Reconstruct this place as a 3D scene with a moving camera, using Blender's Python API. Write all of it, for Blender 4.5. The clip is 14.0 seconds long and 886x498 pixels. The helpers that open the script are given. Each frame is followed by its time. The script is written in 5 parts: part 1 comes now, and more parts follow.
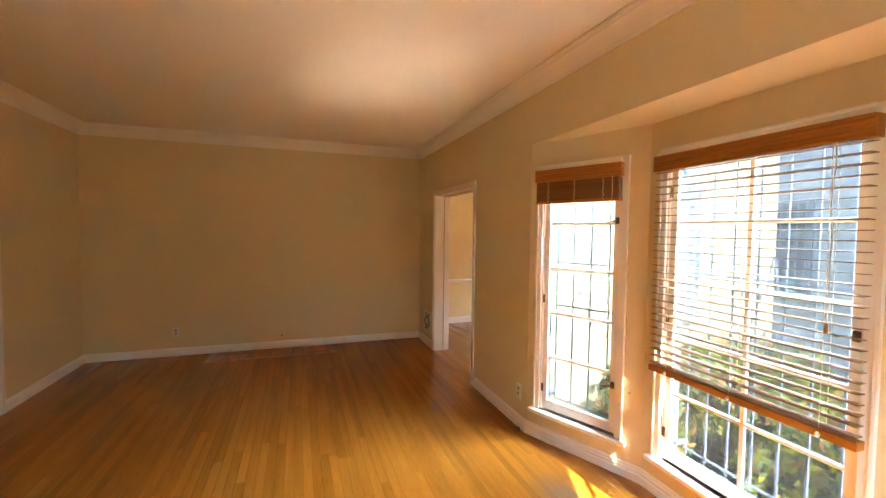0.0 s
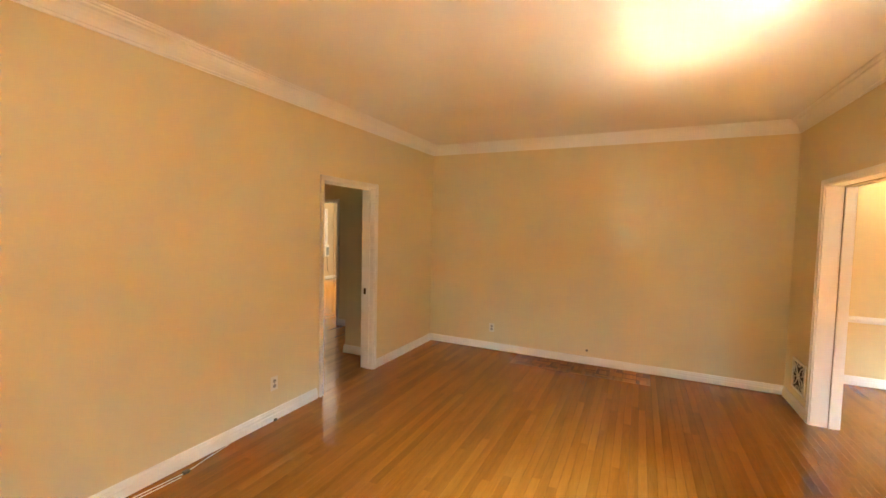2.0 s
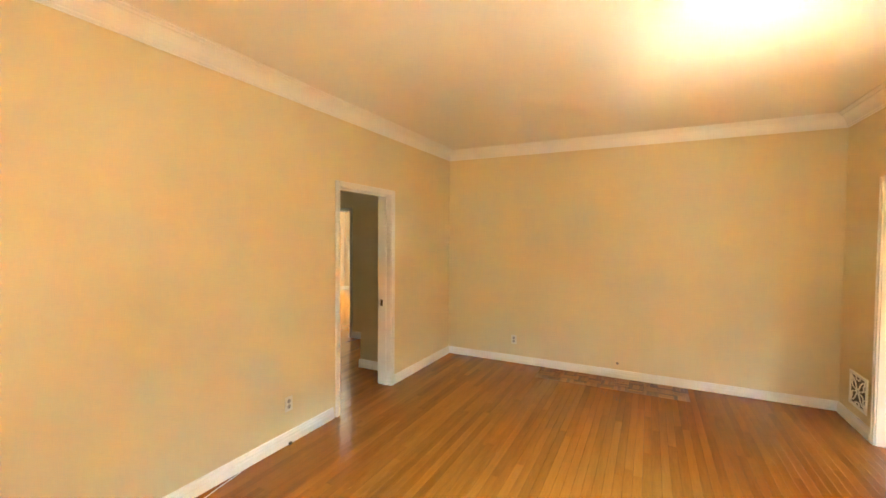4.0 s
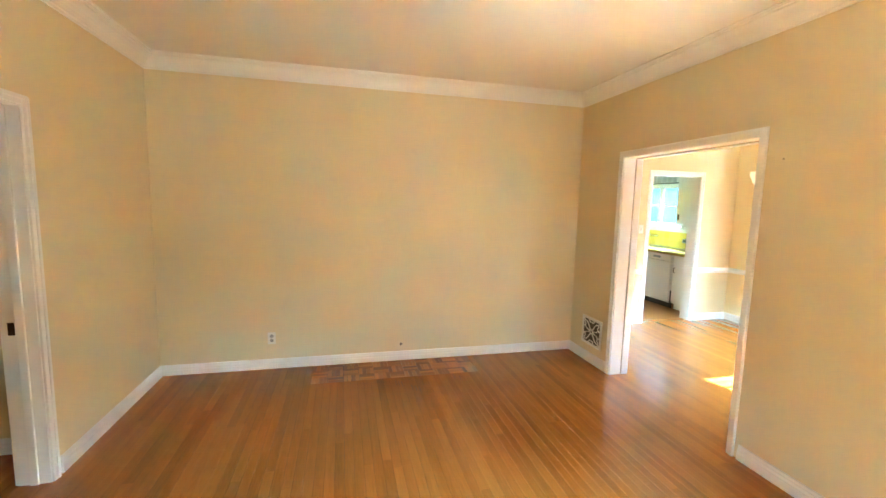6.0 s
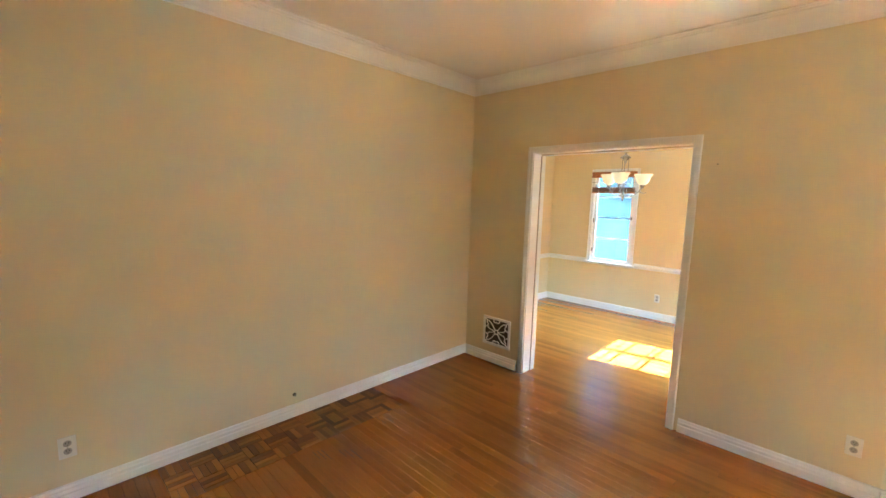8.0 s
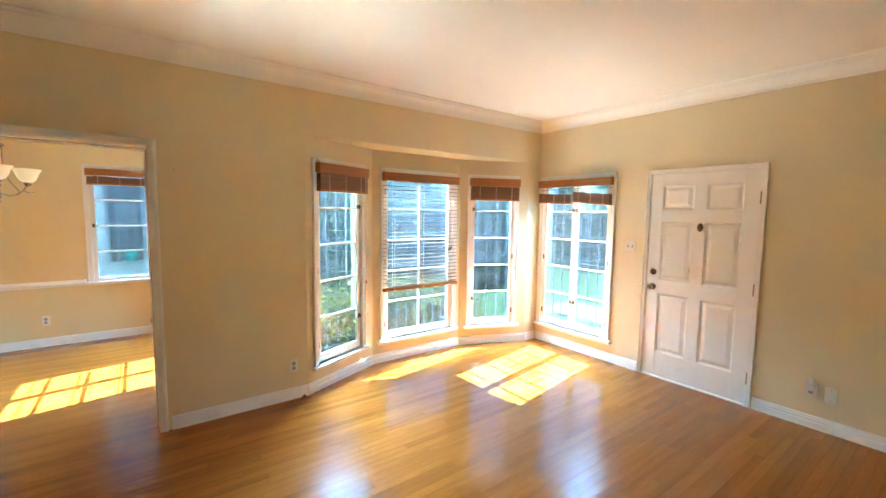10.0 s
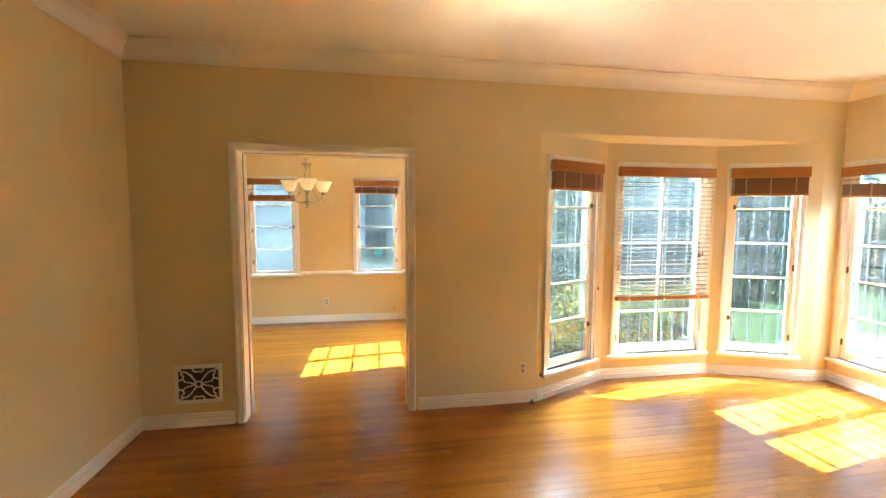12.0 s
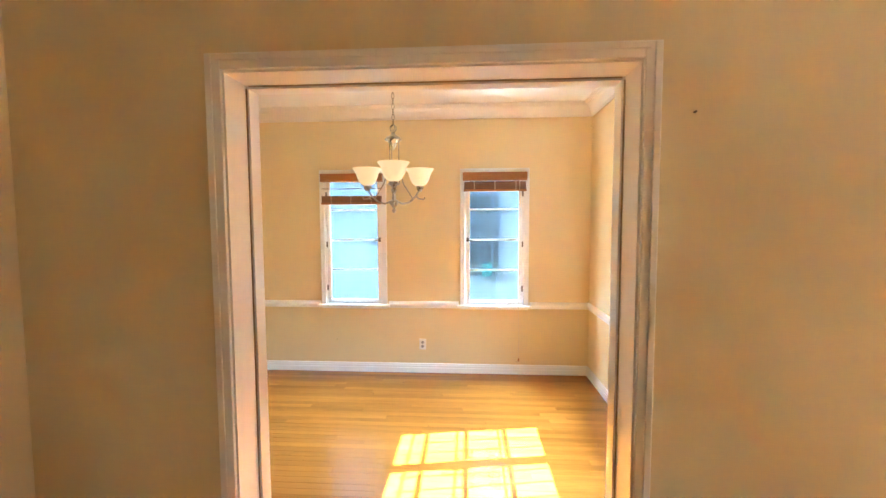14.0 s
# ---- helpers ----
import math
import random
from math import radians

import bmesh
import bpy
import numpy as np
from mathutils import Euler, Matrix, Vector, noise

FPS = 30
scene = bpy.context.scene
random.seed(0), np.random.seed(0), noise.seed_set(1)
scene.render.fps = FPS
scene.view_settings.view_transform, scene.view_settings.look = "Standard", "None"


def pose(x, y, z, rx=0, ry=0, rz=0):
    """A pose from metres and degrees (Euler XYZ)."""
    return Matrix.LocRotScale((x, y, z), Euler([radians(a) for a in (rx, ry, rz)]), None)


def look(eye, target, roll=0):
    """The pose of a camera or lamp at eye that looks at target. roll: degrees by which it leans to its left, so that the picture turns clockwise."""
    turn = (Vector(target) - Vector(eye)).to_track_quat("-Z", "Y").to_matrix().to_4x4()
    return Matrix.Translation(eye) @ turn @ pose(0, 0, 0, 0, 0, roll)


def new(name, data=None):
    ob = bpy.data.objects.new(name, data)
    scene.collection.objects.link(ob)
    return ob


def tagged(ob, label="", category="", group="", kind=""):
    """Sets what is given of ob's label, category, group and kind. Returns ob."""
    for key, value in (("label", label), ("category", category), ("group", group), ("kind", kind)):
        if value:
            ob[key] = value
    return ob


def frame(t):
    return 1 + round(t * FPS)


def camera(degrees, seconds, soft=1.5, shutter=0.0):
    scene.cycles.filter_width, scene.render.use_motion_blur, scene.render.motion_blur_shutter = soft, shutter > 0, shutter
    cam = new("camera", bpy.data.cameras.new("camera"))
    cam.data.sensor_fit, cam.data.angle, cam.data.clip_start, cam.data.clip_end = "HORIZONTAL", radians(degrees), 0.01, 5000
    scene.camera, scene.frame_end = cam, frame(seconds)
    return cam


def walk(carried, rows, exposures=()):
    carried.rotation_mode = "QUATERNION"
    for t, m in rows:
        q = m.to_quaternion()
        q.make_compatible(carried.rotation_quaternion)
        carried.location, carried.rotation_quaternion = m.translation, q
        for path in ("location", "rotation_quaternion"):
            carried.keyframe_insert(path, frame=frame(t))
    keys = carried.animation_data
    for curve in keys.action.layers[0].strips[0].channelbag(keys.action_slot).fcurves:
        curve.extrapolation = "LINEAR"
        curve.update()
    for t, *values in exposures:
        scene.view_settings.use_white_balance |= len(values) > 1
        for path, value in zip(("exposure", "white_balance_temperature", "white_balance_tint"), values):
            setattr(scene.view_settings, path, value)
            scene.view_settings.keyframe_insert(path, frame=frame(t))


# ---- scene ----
cam = camera(94.6, 14.0)
PATH = [
    (0, (0.144, -0.097, 1.602), (0.81, 1.787, 1.515), 0.7),
    (0.5, (0.291, 0.114, 1.603), (1.136, 1.925, 1.535), 0.2),
    (1, (0.453, 0.375, 1.606), (0.997, 2.298, 1.536), 0.4),
    (1.5, (0.433, 0.538, 1.628), (0.273, 2.53, 1.555), 1.1),
    (2, (0.457, 0.52, 1.644), (-0.408, 2.32, 1.539), 1.3),
    (2.2, (0.479, 0.474, 1.62), (-0.592, 2.16, 1.528), 0.8),
    (2.7, (0.465, 0.455, 1.62), (-0.905, 1.912, 1.54), 0.6),
    (3.4, (0.375, 0.545, 1.62), (-0.845, 2.129, 1.55), 0.4),
    (4.3, (0.16, 0.795, 1.619), (-0.558, 2.66, 1.557), 0.3),
    (4.5, (0.102, 0.908, 1.619), (-0.496, 2.816, 1.548), 0.1),
    (5, (-0.138, 1.223, 1.634), (-0.406, 3.202, 1.527), 0.5),
    (5.5, (-0.444, 1.476, 1.634), (-0.313, 3.465, 1.472), 1.0),
    (6, (-0.646, 1.747, 1.617), (-0.171, 3.677, 1.392), 1.4),
    (6.5, (-0.866, 2.054, 1.65), (0.001, 3.841, 1.418), 1.7),
    (7, (-1.159, 2.337, 1.671), (-0.068, 3.996, 1.435), 1.8),
    (7.2, (-1.234, 2.461, 1.659), (-0.113, 4.101, 1.423), 1.7),
    (9.3, (-1.495, 3.78, 1.631), (0.49, 3.655, 1.422), 1.2),
    (9.5, (-1.525, 3.833, 1.629), (0.406, 3.351, 1.433), 0.7),
    (10, (-1.682, 3.852, 1.637), (-0.083, 2.664, 1.461), 0.8),
    (10.5, (-1.91, 3.782, 1.656), (-0.613, 2.267, 1.502), 1.7),
    (11, (-2.035, 3.78, 1.611), (-0.663, 2.335, 1.444), 1.7),
    (11.5, (-1.801, 3.903, 1.59), (-0.027, 2.996, 1.419), 0.6),
    (12, (-1.387, 4.053, 1.588), (0.58, 3.727, 1.428), 0.2),
    (12.1, (-1.286, 4.055, 1.589), (0.695, 3.825, 1.431), 0.2),
    (12.5, (-0.893, 4.067, 1.616), (1.099, 4.109, 1.45), 0.2),
    (13, (-0.406, 4.157, 1.598), (1.585, 4.288, 1.457), 0.3),
    (13.5, (0.112, 4.239, 1.59), (2.102, 4.398, 1.467), -0.1),
    (14, (0.605, 4.295, 1.603), (2.597, 4.419, 1.473), -0.2),
]

EXPOSURES = [(0.0, 4.8, 9300, 14), (1.0, 5.15, 9200, 15), (2.0, 6.0, 8300, 4), (5.0, 6.5, 6800, -8), (6.0, 6.58, 5700, -10), (6.5, 6.6, 5400, -10), (7.0, 6.5, 5050, -10), (9.5, 5.3, 6300, -3), (10.5, 5.4, 5800, -8), (11.0, 5.4, 5800, -8), (12.0, 5.45, 8300, 0), (12.5, 5.6, 9300, 9), (13.0, 5.75, 7300, 6), (13.5, 5.9, 6400, 11), (14.0, 5.8, 6350, 4)]
walk(cam, [(t, look(eye, target, roll)) for t, eye, target, roll in PATH], EXPOSURES)

# ---- world and sun ----
# the sun that the varnished floor throws back on to the ceiling
scene.cycles.caustics_reflective = True
scene.cycles.blur_glossy = 0.0
TO_SUN = Vector((0.15, -0.91, 1.0)).normalized()
world = bpy.data.worlds.new("sky")
scene.world = world
world.use_nodes = True
sky = world.node_tree.nodes.new("ShaderNodeTexSky")
sky.sky_type = "NISHITA"
sky.sun_disc = False
sky.sun_elevation = math.asin(TO_SUN.z)
sky.sun_rotation = math.atan2(TO_SUN.x, TO_SUN.y)
world.node_tree.links.new(sky.outputs["Color"], world.node_tree.nodes["Background"].inputs["Color"])
world.node_tree.nodes["Background"].inputs["Strength"].default_value = 0.085
sun_data = bpy.data.lights.new("sun", "SUN")
sun_data.energy, sun_data.angle, sun_data.color = 3.2, radians(0.55), (1.0, 0.975, 0.96)
sun = new("sun", sun_data)
sun.matrix_world = look(TO_SUN * 40, (0, 0, 0))


def added_lamp(name, eye, target, width, height, watts, colour=(0.48, 0.70, 1.0)):
    """An added area lamp that stands in for the daylight through one window."""
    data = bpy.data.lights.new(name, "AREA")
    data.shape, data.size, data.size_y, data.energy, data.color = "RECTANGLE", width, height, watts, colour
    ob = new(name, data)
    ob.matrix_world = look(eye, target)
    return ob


# lamps added outside the windows in place of sky, hidden above the line of sight
added_lamp("added_sky_lamp_bay", (2.95, 1.30, 2.60), (0.2, 1.60, 0.7), 2.4, 0.7, 74)
added_lamp("added_sky_lamp_front", (1.30, -1.05, 2.60), (1.1, 1.6, 0.7), 1.1, 0.7, 21)
# lamp added below the sills in place of daylight thrown up from sunlit ground
added_lamp("added_ground_lamp_bay", (2.75, 1.30, -0.22), (0.4, 1.60, 2.2), 2.2, 0.5, 9, (1.0, 0.95, 0.86))
# further added lamps that brighten the dining room, kitchen and back room
added_lamp("added_sky_lamp_dining", (3.44, 2.30, 2.70), (3.44, 4.5, 0.4), 1.0, 0.6, 12)
added_lamp("added_ground_lamp_dining_east", (5.40, 4.77, 0.30), (3.6, 4.77, 2.0), 2.6, 0.4, 9, (0.9, 0.95, 1.0))
added_lamp("added_sky_lamp_dining_east", (5.60, 4.77, 2.75), (4.2, 4.77, 0.4), 2.6, 0.6, 24)
added_lamp("added_sky_lamp_kitchen", (5.72, 8.2, 2.55), (4.6, 8.1, 1.0), 1.2, 0.5, 34)
added_lamp("added_sky_lamp_back_room", (-8.0, 8.6, 1.55), (-5.5, 8.4, 1.2), 1.4, 0.9, 3.5, (0.85, 0.92, 1.0))


# ---- materials ----
def socket(tree, kind, **inputs):
    node = tree.nodes.new(kind)
    for key, value in inputs.items():
        node.inputs[key.replace("_", " ")].default_value = value
    return node


def surface(name, dark, light, rough=0.6, metal=0.0, scale=6.0, fine=80.0, bump=0.05, stretch=(1, 1, 1), per_piece=0.0, coat=0.0,
            through_light=0.0, contrast=(0.3, 0.7), rough_vary=0.08, depth=0.002, shine=0.5):
    """A surface that varies between two colours at a coarse and a fine scale, with a fine relief."""
    m = bpy.data.materials.new(name)
    m.use_nodes = True
    t = m.node_tree
    b = t.nodes["Principled BSDF"]
    coord = t.nodes.new("ShaderNodeTexCoord")
    mapping = t.nodes.new("ShaderNodeMapping")
    mapping.inputs["Scale"].default_value = stretch
    t.links.new(coord.outputs["Object"], mapping.inputs["Vector"])
    vector = mapping.outputs["Vector"]
    piece = None
    if per_piece:
        info = t.nodes.new("ShaderNodeObjectInfo")
        geo = t.nodes.new("ShaderNodeNewGeometry")
        add = t.nodes.new("ShaderNodeMath")
        add.operation = "ADD"
        t.links.new(info.outputs["Random"], add.inputs[0])
        t.links.new(geo.outputs["Random Per Island"], add.inputs[1])
        fract = t.nodes.new("ShaderNodeMath")
        fract.operation = "FRACT"
        t.links.new(add.outputs[0], fract.inputs[0])
        piece = fract.outputs[0]
        shift = t.nodes.new("ShaderNodeVectorMath")
        shift.operation = "SCALE"
        shift.inputs[0].default_value = (31.0, 17.0, 23.0)
        t.links.new(piece, shift.inputs["Scale"])
        moved = t.nodes.new("ShaderNodeVectorMath")
        moved.operation = "ADD"
        t.links.new(vector, moved.inputs[0])
        t.links.new(shift.outputs[0], moved.inputs[1])
        vector = moved.outputs[0]
    coarse = socket(t, "ShaderNodeTexNoise", Scale=scale, Detail=4.0)
    grain = socket(t, "ShaderNodeTexNoise", Scale=fine, Detail=3.0)
    t.links.new(vector, coarse.inputs["Vector"])
    t.links.new(vector, grain.inputs["Vector"])
    mix = t.nodes.new("ShaderNodeMath")
    mix.operation = "MULTIPLY_ADD"
    mix.inputs[1].default_value = 0.35
    t.links.new(grain.outputs["Fac"], mix.inputs[0])
    scaled = t.nodes.new("ShaderNodeMath")
    scaled.operation = "MULTIPLY"
    scaled.inputs[1].default_value = 0.65
    t.links.new(coarse.outputs["Fac"], scaled.inputs[0])
    t.links.new(scaled.outputs[0], mix.inputs[2])
    value = mix.outputs[0]
    if per_piece:
        blend = t.nodes.new("ShaderNodeMix")
        blend.inputs["Factor"].default_value = per_piece
        t.links.new(value, blend.inputs["A"])
        t.links.new(piece, blend.inputs["B"])
        value = blend.outputs["Result"]
    ramp = t.nodes.new("ShaderNodeValToRGB")
    ramp.color_ramp.elements[0].position, ramp.color_ramp.elements[1].position = contrast
    ramp.color_ramp.elements[0].color = (*dark, 1)
    ramp.color_ramp.elements[1].color = (*light, 1)
    t.links.new(value, ramp.inputs["Fac"])
    t.links.new(ramp.outputs["Color"], b.inputs["Base Color"])
    if rough_vary:
        spread = t.nodes.new("ShaderNodeMapRange")
        spread.inputs["To Min"].default_value = max(0.02, rough - rough_vary)
        spread.inputs["To Max"].default_value = min(1.0, rough + rough_vary)
        t.links.new(coarse.outputs["Fac"], spread.inputs["Value"])
        t.links.new(spread.outputs["Result"], b.inputs["Roughness"])
    else:
        b.inputs["Roughness"].default_value = rough
    b.inputs["Metallic"].default_value = metal
    b.inputs["Coat Weight"].default_value = coat
    b.inputs["Specular IOR Level"].default_value = shine
    b.inputs["Coat Roughness"].default_value = 0.2
    if bump:
        relief = socket(t, "ShaderNodeBump", Strength=bump, Distance=depth)
        t.links.new(grain.outputs["Fac"], relief.inputs["Height"])
        t.links.new(relief.outputs["Normal"], b.inputs["Normal"])
    if through_light:
        out = t.nodes["Material Output"]
        leaf = t.nodes.new("ShaderNodeBsdfTranslucent")
        t.links.new(ramp.outputs["Color"], leaf.inputs["Color"])
        both = t.nodes.new("ShaderNodeMixShader")
        both.inputs[0].default_value = through_light
        t.links.new(b.outputs[0], both.inputs[1])
        t.links.new(leaf.outputs[0], both.inputs[2])
        t.links.new(both.outputs[0], out.inputs["Surface"])
    return m


def glass(name, haze_share):
    """Window glass tinted dark to dim the view outside, with a thin pale veil as glare haze."""
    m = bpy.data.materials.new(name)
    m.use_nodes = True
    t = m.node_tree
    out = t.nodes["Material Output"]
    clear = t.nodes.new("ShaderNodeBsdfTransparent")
    # grey-blue tint put in to dim the bright outdoors
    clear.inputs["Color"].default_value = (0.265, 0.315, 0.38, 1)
    gloss = t.nodes.new("ShaderNodeBsdfGlossy")
    gloss.inputs["Roughness"].default_value = 0.02
    facing = t.nodes.new("ShaderNodeLayerWeight")
    facing.inputs["Blend"].default_value = 0.5
    power = t.nodes.new("ShaderNodeMath")
    power.operation = "POWER"
    power.inputs[1].default_value = 5.0
    t.links.new(facing.outputs["Facing"], power.inputs[0])
    amount = t.nodes.new("ShaderNodeMath")
    amount.operation = "MULTIPLY_ADD"
    amount.inputs[1].default_value, amount.inputs[2].default_value = 0.9, 0.025
    t.links.new(power.outputs[0], amount.inputs[0])
    # translucent veil that imitates glare haze over the view
    haze = t.nodes.new("ShaderNodeBsdfTranslucent")
    haze.inputs["Color"].default_value = (0.80, 0.90, 1.0, 1)
    veil = t.nodes.new("ShaderNodeMixShader")
    haze_noise = socket(t, "ShaderNodeTexNoise", Scale=5.0, Detail=5.0)
    coord = t.nodes.new("ShaderNodeTexCoord")
    t.links.new(coord.outputs["Object"], haze_noise.inputs["Vector"])
    spread = t.nodes.new("ShaderNodeMapRange")
    spread.inputs["To Min"].default_value, spread.inputs["To Max"].default_value = 0.4 * haze_share, 1.6 * haze_share
    t.links.new(haze_noise.outputs["Fac"], spread.inputs["Value"])
    t.links.new(spread.outputs["Result"], veil.inputs[0])
    t.links.new(clear.outputs[0], veil.inputs[1])
    t.links.new(haze.outputs[0], veil.inputs[2])
    both = t.nodes.new("ShaderNodeMixShader")
    t.links.new(amount.outputs[0], both.inputs[0])
    t.links.new(veil.outputs[0], both.inputs[1])
    t.links.new(gloss.outputs[0], both.inputs[2])
    t.links.new(both.outputs[0], out.inputs["Surface"])
    return m


def glowing(name, colour, strength):
    m = bpy.data.materials.new(name)
    m.use_nodes = True
    b = m.node_tree.nodes["Principled BSDF"]
    b.inputs["Base Color"].default_value = (0.74, 0.68, 0.54, 1)
    b.inputs["Roughness"].default_value = 0.35
    b.inputs["Emission Color"].default_value = (*colour, 1)
    b.inputs["Emission Strength"].default_value = strength
    return m


WALL = surface("tan wall paint", (0.72, 0.615, 0.40), (0.76, 0.65, 0.425), 0.55, scale=1.2, fine=220, bump=0.12, depth=0.001)
CREAM = surface("cream wall paint", (0.74, 0.595, 0.325), (0.78, 0.635, 0.355), 0.5, scale=1.2, fine=220, bump=0.12, depth=0.001)
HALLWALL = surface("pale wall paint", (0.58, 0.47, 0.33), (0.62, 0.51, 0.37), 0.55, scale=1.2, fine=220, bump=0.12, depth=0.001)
CEILING = surface("ceiling paint", (0.80, 0.76, 0.69), (0.84, 0.80, 0.73), 0.6, scale=1.5, fine=260, bump=0.12, depth=0.001)
TRIM = surface("white gloss trim paint", (0.83, 0.815, 0.775), (0.87, 0.855, 0.82), 0.33, scale=5, fine=90, bump=0.05)
DOORWHITE = surface("white door paint", (0.84, 0.83, 0.81), (0.88, 0.87, 0.85), 0.3, scale=4, fine=90, bump=0.04)
OAK = surface("oak strip floor", (0.145, 0.042, 0.004), (0.43, 0.157, 0.023), 0.165, scale=2.2, fine=26, bump=0.03, stretch=(5, 0.35, 1), per_piece=0.2, shine=0.6,
              contrast=(0.12, 0.74), rough_vary=0.02, depth=0.0006)
PARQUET = surface("parquet blocks", (0.10, 0.034, 0.008), (0.46, 0.18, 0.035), 0.4, shine=0.25, scale=6, fine=60, bump=0.05, per_piece=0.6, contrast=(0.15, 0.8))
GAP = surface("dark floor joint", (0.05, 0.02, 0.008), (0.07, 0.03, 0.01), 0.7)
BAMBOO = surface("woven wooden blind", (0.27, 0.092, 0.014), (0.48, 0.185, 0.032), 0.42, scale=9, fine=60, stretch=(0.3, 3, 9), bump=0.1)
SLAT = surface("stained wooden slat", (0.13, 0.056, 0.020), (0.21, 0.092, 0.030), 0.5, scale=7, fine=50, stretch=(0.3, 3, 3), bump=0.05, per_piece=0.2)
CORD = surface("woven cord", (0.62, 0.52, 0.38), (0.72, 0.62, 0.47), 0.8, scale=60, fine=300)
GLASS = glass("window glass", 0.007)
IRON = surface("pale grey painted iron", (0.36, 0.39, 0.42), (0.46, 0.49, 0.52), 0.45, scale=14, fine=120, bump=0.06)
DARKMETAL = surface("aged bronze hardware", (0.05, 0.035, 0.02), (0.16, 0.11, 0.06), 0.4, metal=0.8, scale=30, fine=150)
NICKEL = surface("brushed nickel", (0.30, 0.27, 0.22), (0.44, 0.40, 0.33), 0.28, metal=1.0, scale=30, fine=200, bump=0.02)
AGED = surface("aged nickel", (0.16, 0.14, 0.12), (0.30, 0.27, 0.23), 0.25, metal=1.0, scale=30, fine=200, bump=0.02)
CHROME = surface("chrome", (0.75, 0.75, 0.75), (0.82, 0.82, 0.82), 0.1, metal=1.0, scale=20, fine=100, bump=0.0, rough_vary=0.03)
PLASTIC = surface("white plastic plate", (0.78, 0.75, 0.68), (0.82, 0.79, 0.72), 0.35, scale=10, fine=60, bump=0.0)
# sheet metal coloured dark to imitate the shade inside the duct
DUCT_SHADE = surface("galvanised metal darkened as duct shade", (0.05, 0.042, 0.034), (0.11, 0.095, 0.08), 0.45, metal=0.5)
BLACK = surface("black plastic", (0.015, 0.015, 0.015), (0.03, 0.03, 0.03), 0.45)
SHADE = glowing("frosted glass shade", (1.0, 0.80, 0.50), 0.010)
BULB = glowing("lit bulb", (1.0, 0.86, 0.62), 0.35)
STUCCO = surface("white stucco", (0.50, 0.51, 0.53), (0.60, 0.61, 0.63), 0.85, scale=3, fine=90, bump=0.4, depth=0.004)
LAWN = surface("lawn grass", (0.035, 0.085, 0.008), (0.075, 0.165, 0.018), 0.8, scale=1.5, fine=60, bump=0.5, depth=0.03)
SOIL = surface("garden soil", (0.05, 0.035, 0.02), (0.12, 0.085, 0.05), 0.95, scale=5, fine=60, bump=0.5, depth=0.02)
BRICK = surface("pink brick paver", (0.32, 0.17, 0.13), (0.46, 0.28, 0.22), 0.8, scale=5, fine=70, per_piece=0.5, bump=0.3)
CONCRETE = surface("pale concrete", (0.28, 0.26, 0.23), (0.36, 0.33, 0.30), 0.85, scale=3, fine=80, bump=0.2)
ASPHALT = surface("asphalt", (0.04, 0.04, 0.042), (0.065, 0.065, 0.066), 0.85, scale=4, fine=120, bump=0.3)
STONE = surface("tan garden stone", (0.34, 0.24, 0.14), (0.5, 0.38, 0.24), 0.85, scale=6, fine=60, per_piece=0.4, bump=0.4, depth=0.01)
BUSHLEAF = surface("yellow green leaves", (0.14, 0.20, 0.025), (0.42, 0.38, 0.045), 0.45, scale=3, fine=20, per_piece=0.7, bump=0.0, through_light=0.35)
REDLEAF = surface("orange red leaves", (0.42, 0.14, 0.05), (0.55, 0.27, 0.09), 0.45, scale=3, fine=20, per_piece=0.7, bump=0.0, through_light=0.35)
HEDGELEAF = surface("dark hedge leaves", (0.09, 0.145, 0.07), (0.22, 0.30, 0.15), 0.4, scale=3, fine=20, per_piece=0.7, bump=0.0, through_light=0.4)
TREELEAF = surface("tree leaves", (0.035, 0.09, 0.02), (0.13, 0.23, 0.05), 0.45, scale=3, fine=20, per_piece=0.7, bump=0.0, through_light=0.35)
BARK = surface("tree bark", (0.07, 0.05, 0.035), (0.16, 0.12, 0.085), 0.9, scale=8, fine=60, stretch=(1, 1, 0.25), bump=0.6, depth=0.02)
DARKGLASS = surface("dark window pane", (0.03, 0.035, 0.04), (0.06, 0.07, 0.08), 0.08, bump=0.0, rough_vary=0.02)
ROOFING = surface("brown roofing", (0.12, 0.09, 0.07), (0.2, 0.15, 0.12), 0.9, scale=8, fine=60, bump=0.3)
TILE = surface("yellow glazed tile", (0.62, 0.47, 0.10), (0.70, 0.55, 0.15), 0.15, scale=4, fine=40, bump=0.02, per_piece=0.4)
GROUT = surface("pale grout", (0.5, 0.45, 0.3), (0.56, 0.5, 0.35), 0.9)
APPLIANCE = surface("white enamel", (0.74, 0.74, 0.74), (0.78, 0.78, 0.78), 0.25, scale=3, fine=50, bump=0.0)
TURQUOISE = surface("turquoise plastic", (0.0, 0.33, 0.30), (0.01, 0.40, 0.36), 0.4)
FABRIC = surface("pale grey fabric", (0.52, 0.53, 0.52), (0.62, 0.63, 0.62), 0.9, scale=12, fine=260, bump=0.2)
SOCKET = surface("grey socket face", (0.36, 0.34, 0.31), (0.42, 0.40, 0.37), 0.4, bump=0.0)
BLUEGREY = surface("blue grey paint", (0.22, 0.27, 0.33), (0.28, 0.33, 0.39), 0.6)


